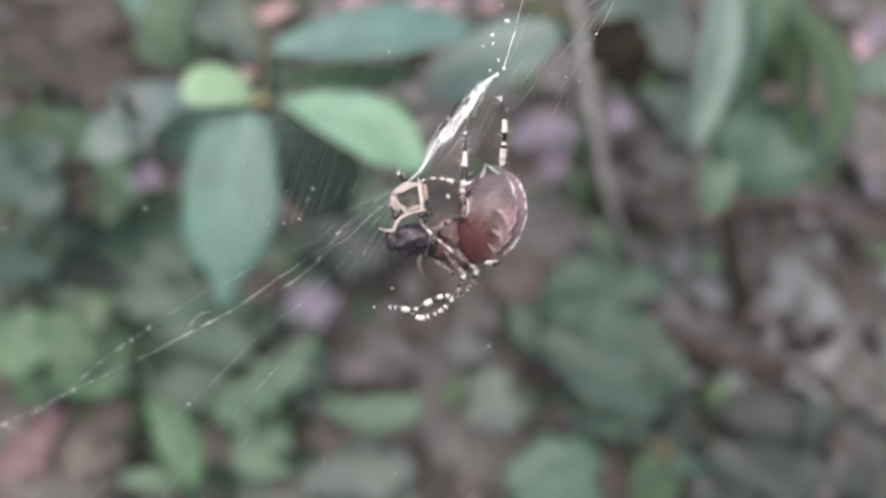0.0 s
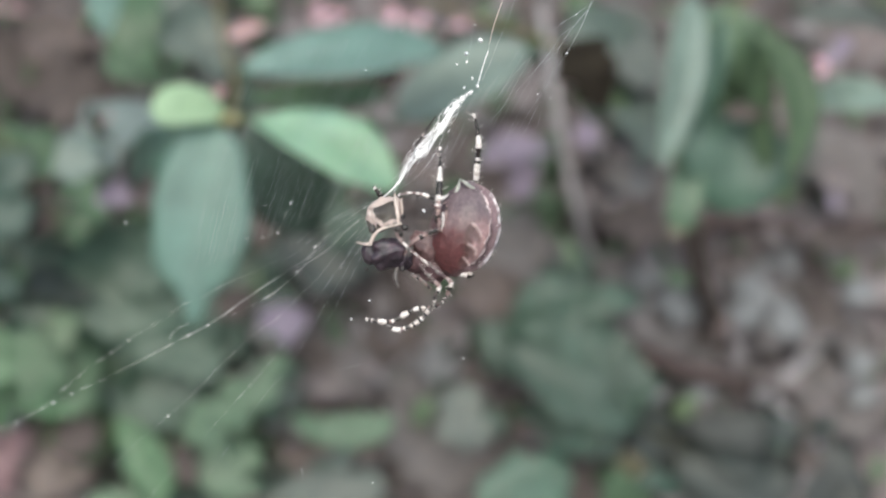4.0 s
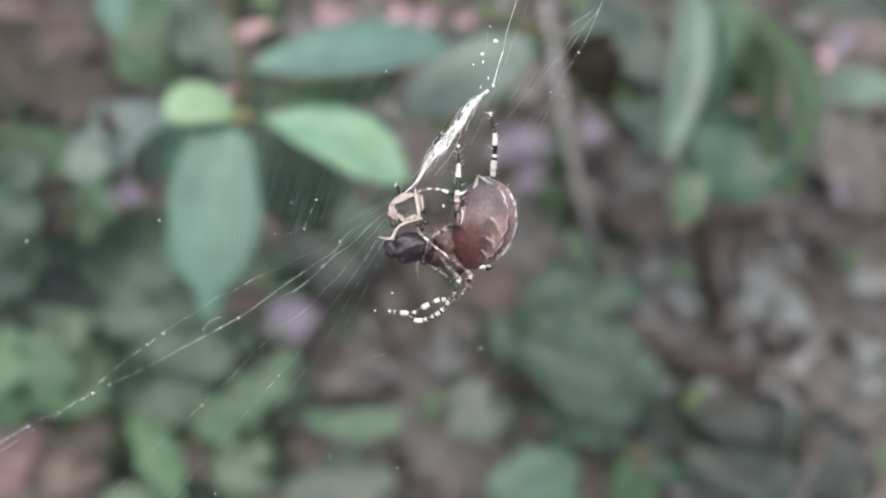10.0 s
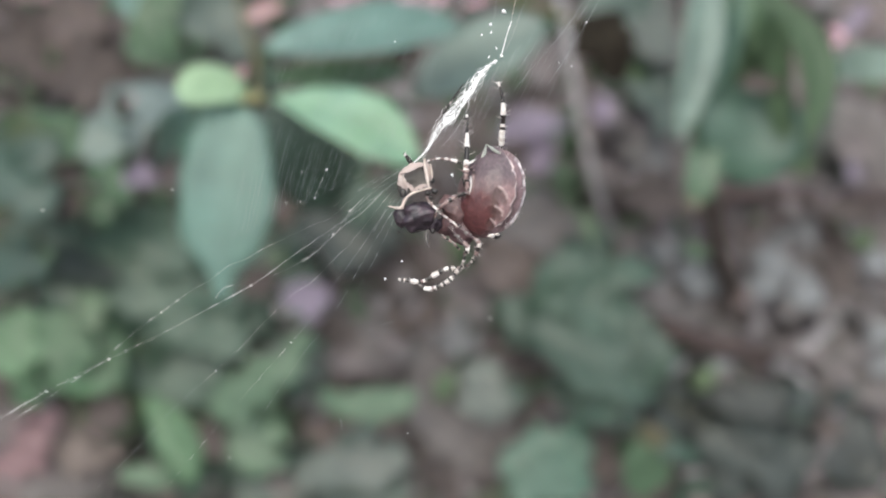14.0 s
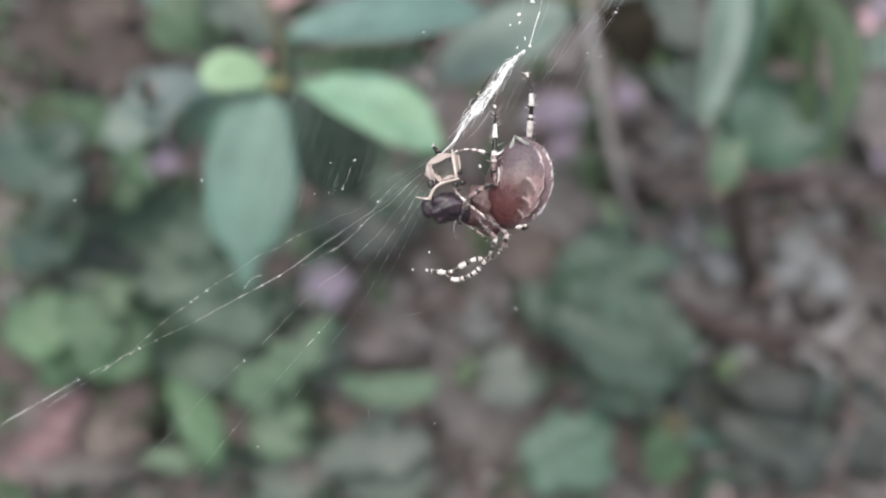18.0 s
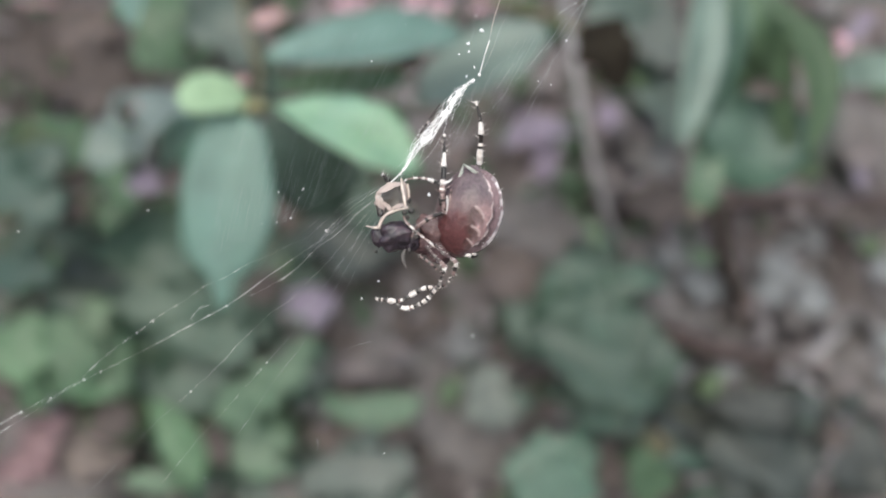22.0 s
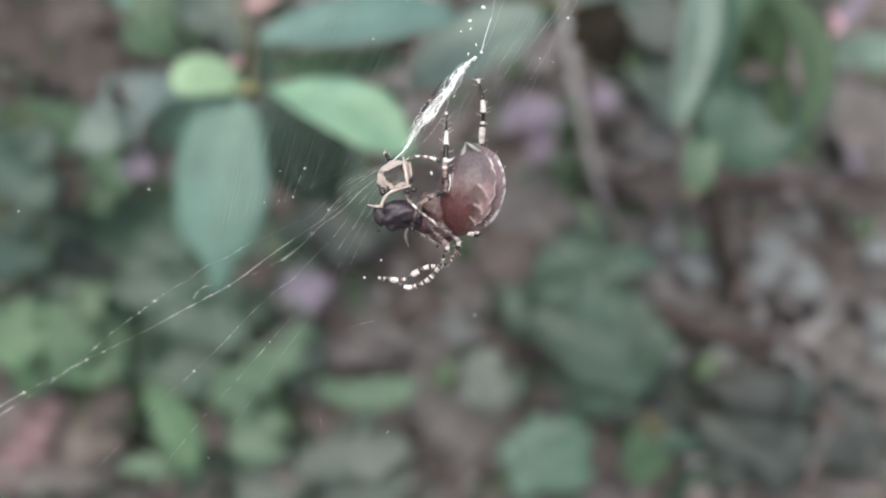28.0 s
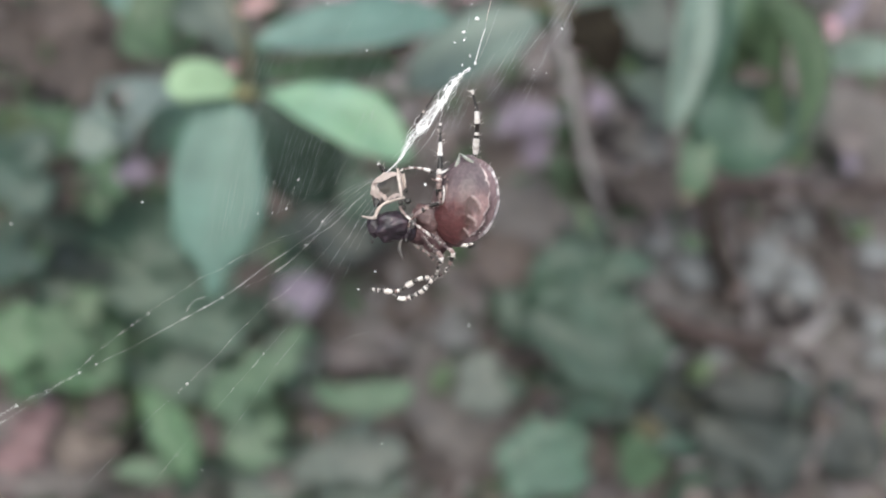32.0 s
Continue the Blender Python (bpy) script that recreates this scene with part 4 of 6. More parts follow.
# dark leaf-shaped sheets set where shaded gaps open between the plants
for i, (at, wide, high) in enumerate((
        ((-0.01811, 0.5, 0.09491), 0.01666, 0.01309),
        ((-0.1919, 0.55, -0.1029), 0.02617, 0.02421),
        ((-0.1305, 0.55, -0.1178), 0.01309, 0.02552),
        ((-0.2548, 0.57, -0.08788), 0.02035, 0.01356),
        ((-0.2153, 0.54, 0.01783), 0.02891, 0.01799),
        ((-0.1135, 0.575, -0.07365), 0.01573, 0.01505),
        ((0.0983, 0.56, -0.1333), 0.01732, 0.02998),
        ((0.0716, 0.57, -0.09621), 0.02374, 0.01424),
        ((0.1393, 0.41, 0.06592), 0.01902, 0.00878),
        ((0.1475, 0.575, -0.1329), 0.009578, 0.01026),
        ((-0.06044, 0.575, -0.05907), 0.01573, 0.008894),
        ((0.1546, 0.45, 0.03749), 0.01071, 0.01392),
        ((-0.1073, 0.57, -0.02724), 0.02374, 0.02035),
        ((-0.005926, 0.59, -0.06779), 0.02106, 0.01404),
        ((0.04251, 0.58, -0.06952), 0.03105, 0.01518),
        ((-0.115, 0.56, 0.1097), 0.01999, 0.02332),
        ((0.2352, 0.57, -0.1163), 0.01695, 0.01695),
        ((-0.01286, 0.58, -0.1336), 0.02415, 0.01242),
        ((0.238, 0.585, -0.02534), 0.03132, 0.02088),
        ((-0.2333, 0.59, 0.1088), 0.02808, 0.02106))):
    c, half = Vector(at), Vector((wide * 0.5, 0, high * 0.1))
    ob = thing("gap_shade", c, "dark leaf-shaped sheet standing in for shade in a gap", "dead leaf")
    leaf(ob, c - half, c + half, high, DARKDEADGAP if i else ROTGAP, name="blade", p=0.45, q=0.5, ragged=0.4, seed=70 + i, droop=0.03)

petal = thing("fallen_petal", (-0.08988, 0.49, 0.1159), "salmon-pink petal caught in the leaves", "petal")
leaf(petal, (-0.1004, 0.49, 0.1118), (-0.07997, 0.49, 0.1188), 0.00787, SALMON, name="blade", p=0.45, q=0.45, ragged=0.25, droop=0.03)
fallen((-0.1457, 0.43, 0.06765), (-0.1371, 0.43, 0.05026), 0.005116, ROTGAP, "narrow dark leaf-shaped streak", "dead leaf", 302)
for i, (at, size, mat, count) in enumerate((
        ((-0.05547, 0.5, 0.1282), 0.01547, PINK, 4),
        ((-0.04241, 0.5, 0.1241), 0.01487, PINK, 4),
        ((-0.01415, 0.49, 0.1245), 0.01457, PINK, 4),
        ((-0.001906, 0.488, 0.1222), 0.01568, PINK, 4),
        ((0.0003986, 0.486, 0.113), 0.01099, PINK, 3),
        ((0.1691, 0.4, 0.08425), 0.009994, PINK, 4),
        ((0.1821, 0.41, 0.09169), 0.0161, LILAC, 4),
        ((-0.2336, 0.55, 0.1413), 0.01963, ROSE, 3),
        ((-0.1441, 0.5, 0.08921), 0.01309, ROSYBEIGE, 2),
        ((-0.1446, 0.45, 0.06273), 0.009102, ROSE, 2),
        ((0.01882, 0.5, 0.1263), 0.01487, PINK, 3))):
    petals(at, size, mat, "cluster of pink petals caught in the leaves", count, 40 + i)


def twig(points, r, mat, label, forks=()):
    pts = [Vector(p) for p in points]
    ob = thing("twig", pts[0], label, "twig")
    stem(ob, pts, r, mat, "main_stem", 8)
    for f in forks:
        stem(ob, f, r * 0.55, mat, "side_shoot", 6)
    return ob


twig([(0.07477, 0.6, 0.1635), (0.07679, 0.57, 0.1215), (0.08074, 0.56, 0.08605), (0.08799, 0.56, 0.04941), (0.1003, 0.57, 0.01296), (0.119, 0.6, -0.01141)], 0.0029, PALEBARK, "pale mauve-brown dead stem leaning on the bank")
twig([(0.1126, 0.585, -0.04592), (0.1368, 0.57, -0.05498), (0.1626, 0.565, -0.06398), (0.1877, 0.57, -0.07038), (0.2189, 0.59, -0.08102)], 0.0082, BARK, "thick red-brown twig lying on the litter",
     [[(0.1334, 0.57, -0.05497), (0.1414, 0.575, -0.06917), (0.1654, 0.6, -0.09011)]])
twig([(0.2048, 0.575, -0.08029), (0.2183, 0.57, -0.06876), (0.2374, 0.575, -0.05572), (0.2584, 0.6, -0.0439)], 0.0048, PALEBARK, "pale mauve-brown twig in the litter",
     [[(0.2105, 0.572, -0.0758), (0.2305, 0.575, -0.0968), (0.2522, 0.59, -0.1275)]])
twig([(0.1606, 0.56, 0.02426), (0.1652, 0.56, -0.0007453), (0.1727, 0.565, -0.02431), (0.1958, 0.6, -0.05446)], 0.0066, DARKBARK, "dark wet dead stem standing in the litter")
twig([(0.112, 0.6, 0.01895), (0.1566, 0.58, 0.02168), (0.193, 0.575, 0.02586), (0.2326, 0.58, 0.02185), (0.3085, 0.6, 0.02529)], 0.0062, BARK, "brown rotting branch lying along the bank",
     [[(0.2326, 0.58, 0.02185), (0.252, 0.585, -0.01492), (0.287, 0.6, -0.03682)]])
twig([(0.2119, 0.59, -0.01144), (0.2311, 0.585, -0.01835), (0.2798, 0.6, -0.03323)], 0.0036, DARKBARK, "thin dark twig in the litter")
twig([(0.2526, 0.595, -0.1144), (0.2645, 0.59, -0.1381), (0.294, 0.6, -0.1655)], 0.0032, PALEBARK, "thin pale twig in the litter")

for k, (at, s) in enumerate((((0.21269, 0.6, 0.00035687), 15), ((0.12705, 0.6, -0.0049962), 14), ((0.27693, 0.6, -0.017487), 18), ((0.2234, 0.6, -0.12812), 17), ((0.20556, 0.6, -0.12812), 12), ((0.26265, 0.6, -0.063879), 20), ((0.16808, 0.6, -0.056742), 9),
                             ((0.24481, 0.6, -0.10849), 16), ((0.05924, 0.6, -0.071017), 15), ((0.086326, 0.59, -0.11721), 13), ((0.052103, 0.6, -0.12455), 10), ((-0.1909, 0.59, 0.13019), 12), ((0.26622, 0.6, 0.0074942), 15))):
    c = Vector(at)
    c.y = bank_y(c.x, c.z) - 0.006
    ob = thing("pebble", c, "small pale grey pebble in the litter", "stone", "pebbles in the litter")
    part("stone", ball(c, s * 0.00036, s * 0.0003, s * 0.00028, 0.5, 14, k), STONE, ob)

# ---- the web ----
def R(*px):
    return [v * 7.08e-05 for v in px]


HUB = (-0.00099507, 0.1195, 0.010022)
web = thing("spider_web", HUB, "orb web of pale silk with a dense white band", "spider web")


def thread(points, r, mat=FAINT, name="thread", n=10, beads=0.0, seed=0, even=0.22):
    pts = curve(points, n)
    for i, p in enumerate(pts):
        pts[i] = p + 0.00003 * noise.noise_vector(p * 900)
    o = Vector((seed * 3.7, 0, seed))
    radii = [max(0.12, even + 0.9 * noise.noise(p * 160 + o) + beads * 0.9 * noise.noise(p * 1100 + o)) * r for p in pts]
    return part(name, tube(pts, radii, 5), mat, web)


# radial threads running down from the spider
for k, (points, r, mat, beads, even) in enumerate((
        (((-0.006864, 0.1172, 0.005737), (-0.01062, 0.1164, 0.003012), (-0.01332, 0.1158, 0.0008718), (-0.01732, 0.115, -0.001924)), 2.478e-05, FAINT, 0.6, 0.3),
        (((-0.01732, 0.115, -0.001924), (-0.02015, 0.1144, -0.003945), (-0.02302, 0.1138, -0.006146), (-0.02495, 0.1134, -0.007464)), 4.39e-05, PALESILK, 0.5, 0.75),
        (((-0.02495, 0.1134, -0.007464), (-0.02693, 0.1129, -0.00857), (-0.03022, 0.1122, -0.01037), (-0.03519, 0.1111, -0.01309), (-0.03885, 0.1103, -0.01487)), 3.54e-05, PALESILK, 1.6, 0.45),
        (((-0.03885, 0.1103, -0.01487), (-0.04065, 0.1098, -0.01579), (-0.04481, 0.1089, -0.01796), (-0.04726, 0.1083, -0.01927), (-0.04946, 0.1077, -0.02058), (-0.05512, 0.1063, -0.02395), (-0.06277, 0.1044, -0.02831)), 4.39e-05, PALESILK, 1.6, 0.55),
        (((-0.00789, 0.117, 0.006495), (-0.01129, 0.1163, 0.004394), (-0.01352, 0.1158, 0.002663), (-0.01573, 0.1153, 0.0006026), (-0.01798, 0.1149, -0.0002795)), 2.549e-05, FAINT, 0.8, 0.4),
        (((-0.01798, 0.1149, -0.0002795), (-0.01969, 0.1145, -0.001226), (-0.02301, 0.1138, -0.002762), (-0.02513, 0.1133, -0.00409), (-0.02737, 0.1128, -0.005003)), 2.974e-05, PALESILK, 1.4, 0.35),
        (((-0.02737, 0.1128, -0.005003), (-0.0299, 0.1123, -0.006905), (-0.03178, 0.1119, -0.008002), (-0.03333, 0.1115, -0.009165), (-0.03488, 0.1112, -0.01039), (-0.03763, 0.1105, -0.01248), (-0.03945, 0.1101, -0.01413), (-0.04185, 0.1095, -0.01627), (-0.0454, 0.1087, -0.01884), (-0.05061, 0.1074, -0.02231)), 2.974e-05, PALESILK, 2.0, 0.15),
        (((-0.006861, 0.1172, 0.006852), (-0.01014, 0.1165, 0.004538), (-0.01305, 0.1159, 0.001767), (-0.01419, 0.1157, -0.0002271), (-0.01666, 0.1151, -0.00282), (-0.01996, 0.1144, -0.005104), (-0.02237, 0.1139, -0.006292)), 2.69e-05, PALESILK, 1.2, 0.3),
        (((-0.006519, 0.1172, 0.006157), (-0.009192, 0.1167, 0.004056), (-0.01191, 0.1161, 0.001283), (-0.0142, 0.1157, -0.0003647), (-0.0164, 0.1152, -0.002616), (-0.01878, 0.1147, -0.004574)), 2.974e-05, PALESILK, 1.0, 0.45),
        (((-0.005692, 0.1174, 0.006861), (-0.009877, 0.1166, 0.001974), (-0.01306, 0.1159, -0.002162), (-0.01507, 0.1155, -0.004208), (-0.01767, 0.1149, -0.006913), (-0.01971, 0.1145, -0.008241)), 2.69e-05, PALESILK, 1.2, 0.3),
        (((-0.01971, 0.1145, -0.008241), (-0.02368, 0.1137, -0.01215), (-0.02548, 0.1133, -0.01419), (-0.02898, 0.1125, -0.01756), (-0.03025, 0.1122, -0.01872)), 2.69e-05, PALESILK, 1.4, 0.35),
        (((-0.03025, 0.1122, -0.01872), (-0.03275, 0.1116, -0.02094), (-0.03553, 0.111, -0.02398), (-0.03706, 0.1107, -0.02567), (-0.03919, 0.1102, -0.02785), (-0.0419, 0.1095, -0.03061)), 2.407e-05, FAINT, 1.2, 0.4),
        (((-0.005971, 0.1174, 0.005324), (-0.008584, 0.1168, 0.001973), (-0.01056, 0.1164, -0.0007963), (-0.01287, 0.1159, -0.004233), (-0.01641, 0.1152, -0.00899), (-0.01755, 0.115, -0.01109), (-0.02031, 0.1144, -0.01436)), 2.407e-05, FAINT, 1.2, 0.4),
        (((-0.02031, 0.1144, -0.01436), (-0.02259, 0.1139, -0.017), (-0.02646, 0.113, -0.02143), (-0.02805, 0.1127, -0.02317), (-0.03152, 0.1119, -0.02746), (-0.03401, 0.1114, -0.03049)), 2.407e-05, PALESILK, 2.0, 0.12),
        (((-0.00618, 0.1173, 0.004415), (-0.009135, 0.1167, -0.0001094), (-0.01233, 0.1161, -0.00562), (-0.01469, 0.1156, -0.01006), (-0.01669, 0.1151, -0.0131)), 2.266e-05, FAINT, 1.2, 0.35),
        (((-0.01669, 0.1151, -0.0131), (-0.01934, 0.1146, -0.01643), (-0.02293, 0.1138, -0.02186), (-0.02519, 0.1133, -0.025)), 2.266e-05, FAINT, 2.0, 0.2),
        (((-0.006319, 0.1173, 0.003717), (-0.008111, 0.1169, 0.0002344), (-0.01064, 0.1164, -0.004951), (-0.01335, 0.1158, -0.009742)), 2.124e-05, FAINT, 1.2, 0.35),
        (((-0.007341, 0.1171, 0.006848), (-0.009937, 0.1166, 0.005301), (-0.01331, 0.1158, 0.003697), (-0.01532, 0.1154, 0.001975)), 2.124e-05, FAINT, 1.0, 0.35),
        (((-0.007206, 0.1171, 0.006013), (-0.01062, 0.1164, 0.003705), (-0.01466, 0.1156, -0.0002252), (-0.016, 0.1153, -0.001728)), 2.124e-05, FAINT, 1.0, 0.4),
        (((-0.006517, 0.1172, 0.007203), (-0.008231, 0.1169, 0.006493), (-0.01061, 0.1164, 0.005297), (-0.01231, 0.1161, 0.003907)), 2.266e-05, FAINT, 1.0, 0.4),
        (((-0.00666, 0.1172, 0.004901), (-0.008171, 0.1169, 0.003225), (-0.009609, 0.1166, 0.0005862), (-0.01036, 0.1165, -0.0009359)), 2.266e-05, FAINT, 1.0, 0.4),
        (((-0.02896, 0.1125, -0.008996), (-0.02858, 0.1126, -0.008268), (-0.02782, 0.1127, -0.007612), (-0.02693, 0.1129, -0.007361)), 3.186e-05, PALESILK, 0.6, 0.8),
        (((-0.01651, 0.1152, 0.005673), (-0.01697, 0.1151, 0.004439), (-0.01751, 0.115, 0.003069)), 2.832e-05, PALESILK, 1.0, 0.6),
        (((-0.01446, 0.1156, -0.02383), (-0.01433, 0.1157, -0.02459), (-0.01439, 0.1156, -0.02521)), 3.54e-05, FAINT, 1.0, 0.6),
        (((-0.01607, 0.1153, -0.02945), (-0.01574, 0.1154, -0.02892), (-0.0154, 0.1154, -0.02811)), 4.248e-05, FAINT, 1.0, 0.6),
        (((-0.0112, 0.1163, -0.01325), (-0.009983, 0.1166, -0.01259), (-0.007936, 0.117, -0.01208)), 4.248e-05, FAINT, 1.0, 0.6))):
    thread(points, r * 0.82, mat, "radial_thread", 16, beads * 1.15, seed=k, even=even)
# threads running up from the spider
for k, (points, r, mat, beads, even) in enumerate((
        (((0.009565, 0.1225, 0.0355), (0.008887, 0.1222, 0.03338), (0.008137, 0.1218, 0.03097), (0.007466, 0.1215, 0.02887), (0.007019, 0.1213, 0.0268)), 4.39e-05, TINTED, 0.5, 0.6),
        (((0.006869, 0.1212, 0.02592), (0.006278, 0.121, 0.02414), (0.005836, 0.1207, 0.02252), (0.005542, 0.1206, 0.02142)), 6.726e-05, SILK, 0.4, 0.75),
        (((0.007019, 0.1213, 0.0268), (0.006869, 0.1212, 0.02592)), 3.54e-05, FAINT, 0.5, 0.6),
        (((0.01107, 0.1232, 0.03569), (0.01016, 0.1228, 0.03266), (0.009177, 0.1223, 0.02963), (0.008128, 0.1218, 0.0272), (0.007087, 0.1213, 0.02436), (0.006054, 0.1209, 0.02211)), 2.832e-05, FAINT, 0.6, 0.5),
        (((0.004907, 0.1203, 0.02916), (0.004757, 0.1202, 0.027), (0.004392, 0.12, 0.02518), (0.004171, 0.1199, 0.02338), (0.004167, 0.1199, 0.02124)), 1.982e-05, FAINT, 0.8, 0.3),
        (((0.006067, 0.1209, 0.02785), (0.00512, 0.1204, 0.02732), (0.004393, 0.12, 0.02554)), 1.77e-05, FAINT, 0.6, 0.3),
        (((0.02064, 0.1275, 0.03386), (0.01991, 0.1272, 0.03211), (0.0191, 0.1268, 0.03029), (0.0183, 0.1265, 0.02871), (0.01726, 0.126, 0.02689)), 7.788e-05, FAINT, 0.5, 0.75),
        (((0.01726, 0.126, 0.02689), (0.01647, 0.1256, 0.02577), (0.01528, 0.1251, 0.02359), (0.01334, 0.1242, 0.02048), (0.01103, 0.1232, 0.01702)), 3.54e-05, FAINT, 0.8, 0.3),
        (((0.02064, 0.1275, 0.0337), (0.01942, 0.1269, 0.03282), (0.01846, 0.1265, 0.03196), (0.01624, 0.1255, 0.03038)), 3.894e-05, FAINT, 1.2, 0.5),
        (((0.02039, 0.1274, 0.03322), (0.01846, 0.1265, 0.03076), (0.01647, 0.1256, 0.02906), (0.01529, 0.1251, 0.02716), (0.01296, 0.1241, 0.02414), (0.009155, 0.1223, 0.0196), (0.006187, 0.1209, 0.01601)), 2.974e-05, FAINT, 0.7, 0.5),
        (((0.02007, 0.1272, 0.03273), (0.01782, 0.1262, 0.02994), (0.01592, 0.1254, 0.02707), (0.01435, 0.1247, 0.02529)), 4.956e-05, FAINT, 0.7, 0.5),
        (((0.01624, 0.1255, 0.03038), (0.01374, 0.1244, 0.02716), (0.01067, 0.123, 0.02394), (0.007667, 0.1216, 0.01971)), 2.124e-05, FAINT, 0.8, 0.4),
        (((0.02334, 0.1286, 0.03797), (0.0217, 0.1279, 0.03565), (0.02064, 0.1275, 0.0337)), 4.956e-05, FAINT, 0.5, 0.6),
        (((0.01726, 0.126, 0.02689), (0.01607, 0.1255, 0.02499), (0.01489, 0.1249, 0.02318), (0.01341, 0.1243, 0.01716)), 2.124e-05, FAINT, 0.7, 0.35),
        (((0.01592, 0.1254, 0.02587), (0.0145, 0.1248, 0.02278), (0.01295, 0.1241, 0.01897), (0.01179, 0.1235, 0.01633)), 1.982e-05, FAINT, 0.7, 0.35))):
    thread(points, r, mat, "frame_thread", 12, beads, seed=40 + k, even=even)


def fan(name, count, a0, a1, b0, b1, bow, r, seed):
    """Close catching threads of the spiral, side by side."""
    q = random.Random(seed)
    a0, a1, b0, b1 = (Vector(v) for v in (a0, a1, b0, b1))
    for k in range(count):
        t = (k + q.uniform(-0.25, 0.25)) / (count - 1)
        a, b = a0.lerp(a1, t), b0.lerp(b1, t)
        c = a.lerp(b, 0.5) + Vector(bow)
        thread([a, c, b], r * q.uniform(0.7, 1.2), FAINT, name, 14, 0.5, seed=seed + k, even=0.5)


fan("spiral_thread", 60, (0.0033242, 0.1215, 0.031147), (-0.023158, 0.124, 0.023675), (-0.0082793, 0.12, 0.0079225), (-0.029556, 0.123, -0.0021216), (-0.0006, 0, 0.0003), 1.15e-05, 50)
fan("spiral_thread", 20, (0.0011325, 0.119, 0.016704), (0.0083138, 0.1205, 0.023006), (-0.0066812, 0.1195, 0.0057572), (0.00043003, 0.1205, 0.0079555), (-0.0003, 0, -0.0002), 1.1e-05, 90)
fan("spiral_thread", 10, (0.010507, 0.121, 0.025981), (0.018216, 0.1245, 0.028213), (0.0040136, 0.1205, 0.012972), (0.0084173, 0.122, 0.010231), (-0.0003, 0, -0.0002), 1.1e-05, 120)

# the dense white band: crossing strands, a matted core with holes, loose ends
band = [(-0.006961, 0.1185, 0.006357), (-0.006043, 0.1185, 0.0072), (-0.003994, 0.1185, 0.009169), (-0.002225, 0.1185, 0.01212), (-0.001094, 0.1185, 0.01339), (0.0003197, 0.1185, 0.01522), (0.001451, 0.1185, 0.01663), (0.002441, 0.1185, 0.01832), (0.003642, 0.1185, 0.01958), (0.004631, 0.1185, 0.02028)]
line = curve(band, 6)
wide = spread([3.54e-05, 5.664e-05, 0.0001274, 0.000531, 0.0008496, 0.0005664, 0.0007788, 0.0007788, 0.0004248, 0.0002478], 6)
across = Vector((0.77, 0, -0.64))
q = random.Random(8)
for k in range(56):
    ph, amp, lane = q.uniform(0, 6.3), q.uniform(0.1, 0.4), q.gauss(0, 0.45)
    i0 = q.choice((0, 6, 12, 16, 18, 20, 22, 26, 30, 34, 38))
    i1 = min(len(line) - 1, i0 + q.randrange(8, 30))
    pts = [line[i] + across * (wide[i] * (lane + amp * math.sin(ph + i * 0.22) + 0.2 * math.sin(ph * 3 + i * 0.9))) + Vector((0, q.uniform(-1, 1) * 0.00006, 0)) for i in range(i0, i1 + 1)]
    part("silk_strand", tube(pts, [2.3e-05 * q.uniform(0.25, 1.6) for _ in pts], 5), SILK if q.random() < 0.8 else FAINT, web)
# crumpled sheets of silk inside the band
for k in range(34):
    i = q.choice((18, 20, 22, 24, 25, 27, 32, 34, 36, 38, 39, 40, 41, 42, 43, 44, 48))
    c = line[i] + across * wide[i] * q.uniform(-0.6, 0.6)
    along = (line[i + 2] - line[i - 2]).normalized()
    d = along * q.uniform(0.00018, 0.00055) + across * q.uniform(-0.0001, 0.0001)
    shape, _ = blade(c - d, c + d, q.uniform(0.00014, 0.00042), (q.uniform(-0.8, 0.8), -1, q.uniform(-0.8, 0.8)), 0.4, 0.1, 0.4, 0.5, 0.3, 0.9, 0.0, n=6, m=4, seed=k * 1.7, thick=0.00002)
    part("silk_mat", shape, SILK, web)
# wisps standing off the band
for k in range(40):
    i = q.randrange(14, 50)
    side = across * q.choice((-1, 1))
    a = line[i] + side * wide[i] * q.uniform(0.3, 0.8)
    b = line[max(0, i - q.randrange(2, 7))] + side * (wide[i] * q.uniform(0.8, 1.5) + 0.0001)
    part("silk_strand", tube([a, a.lerp(b, 0.5) + side * q.uniform(-0.5, 1) * 0.0001, b], [1.6e-05, 1.3e-05, 6e-06], 5), SILK if k % 2 else FAINT, web)
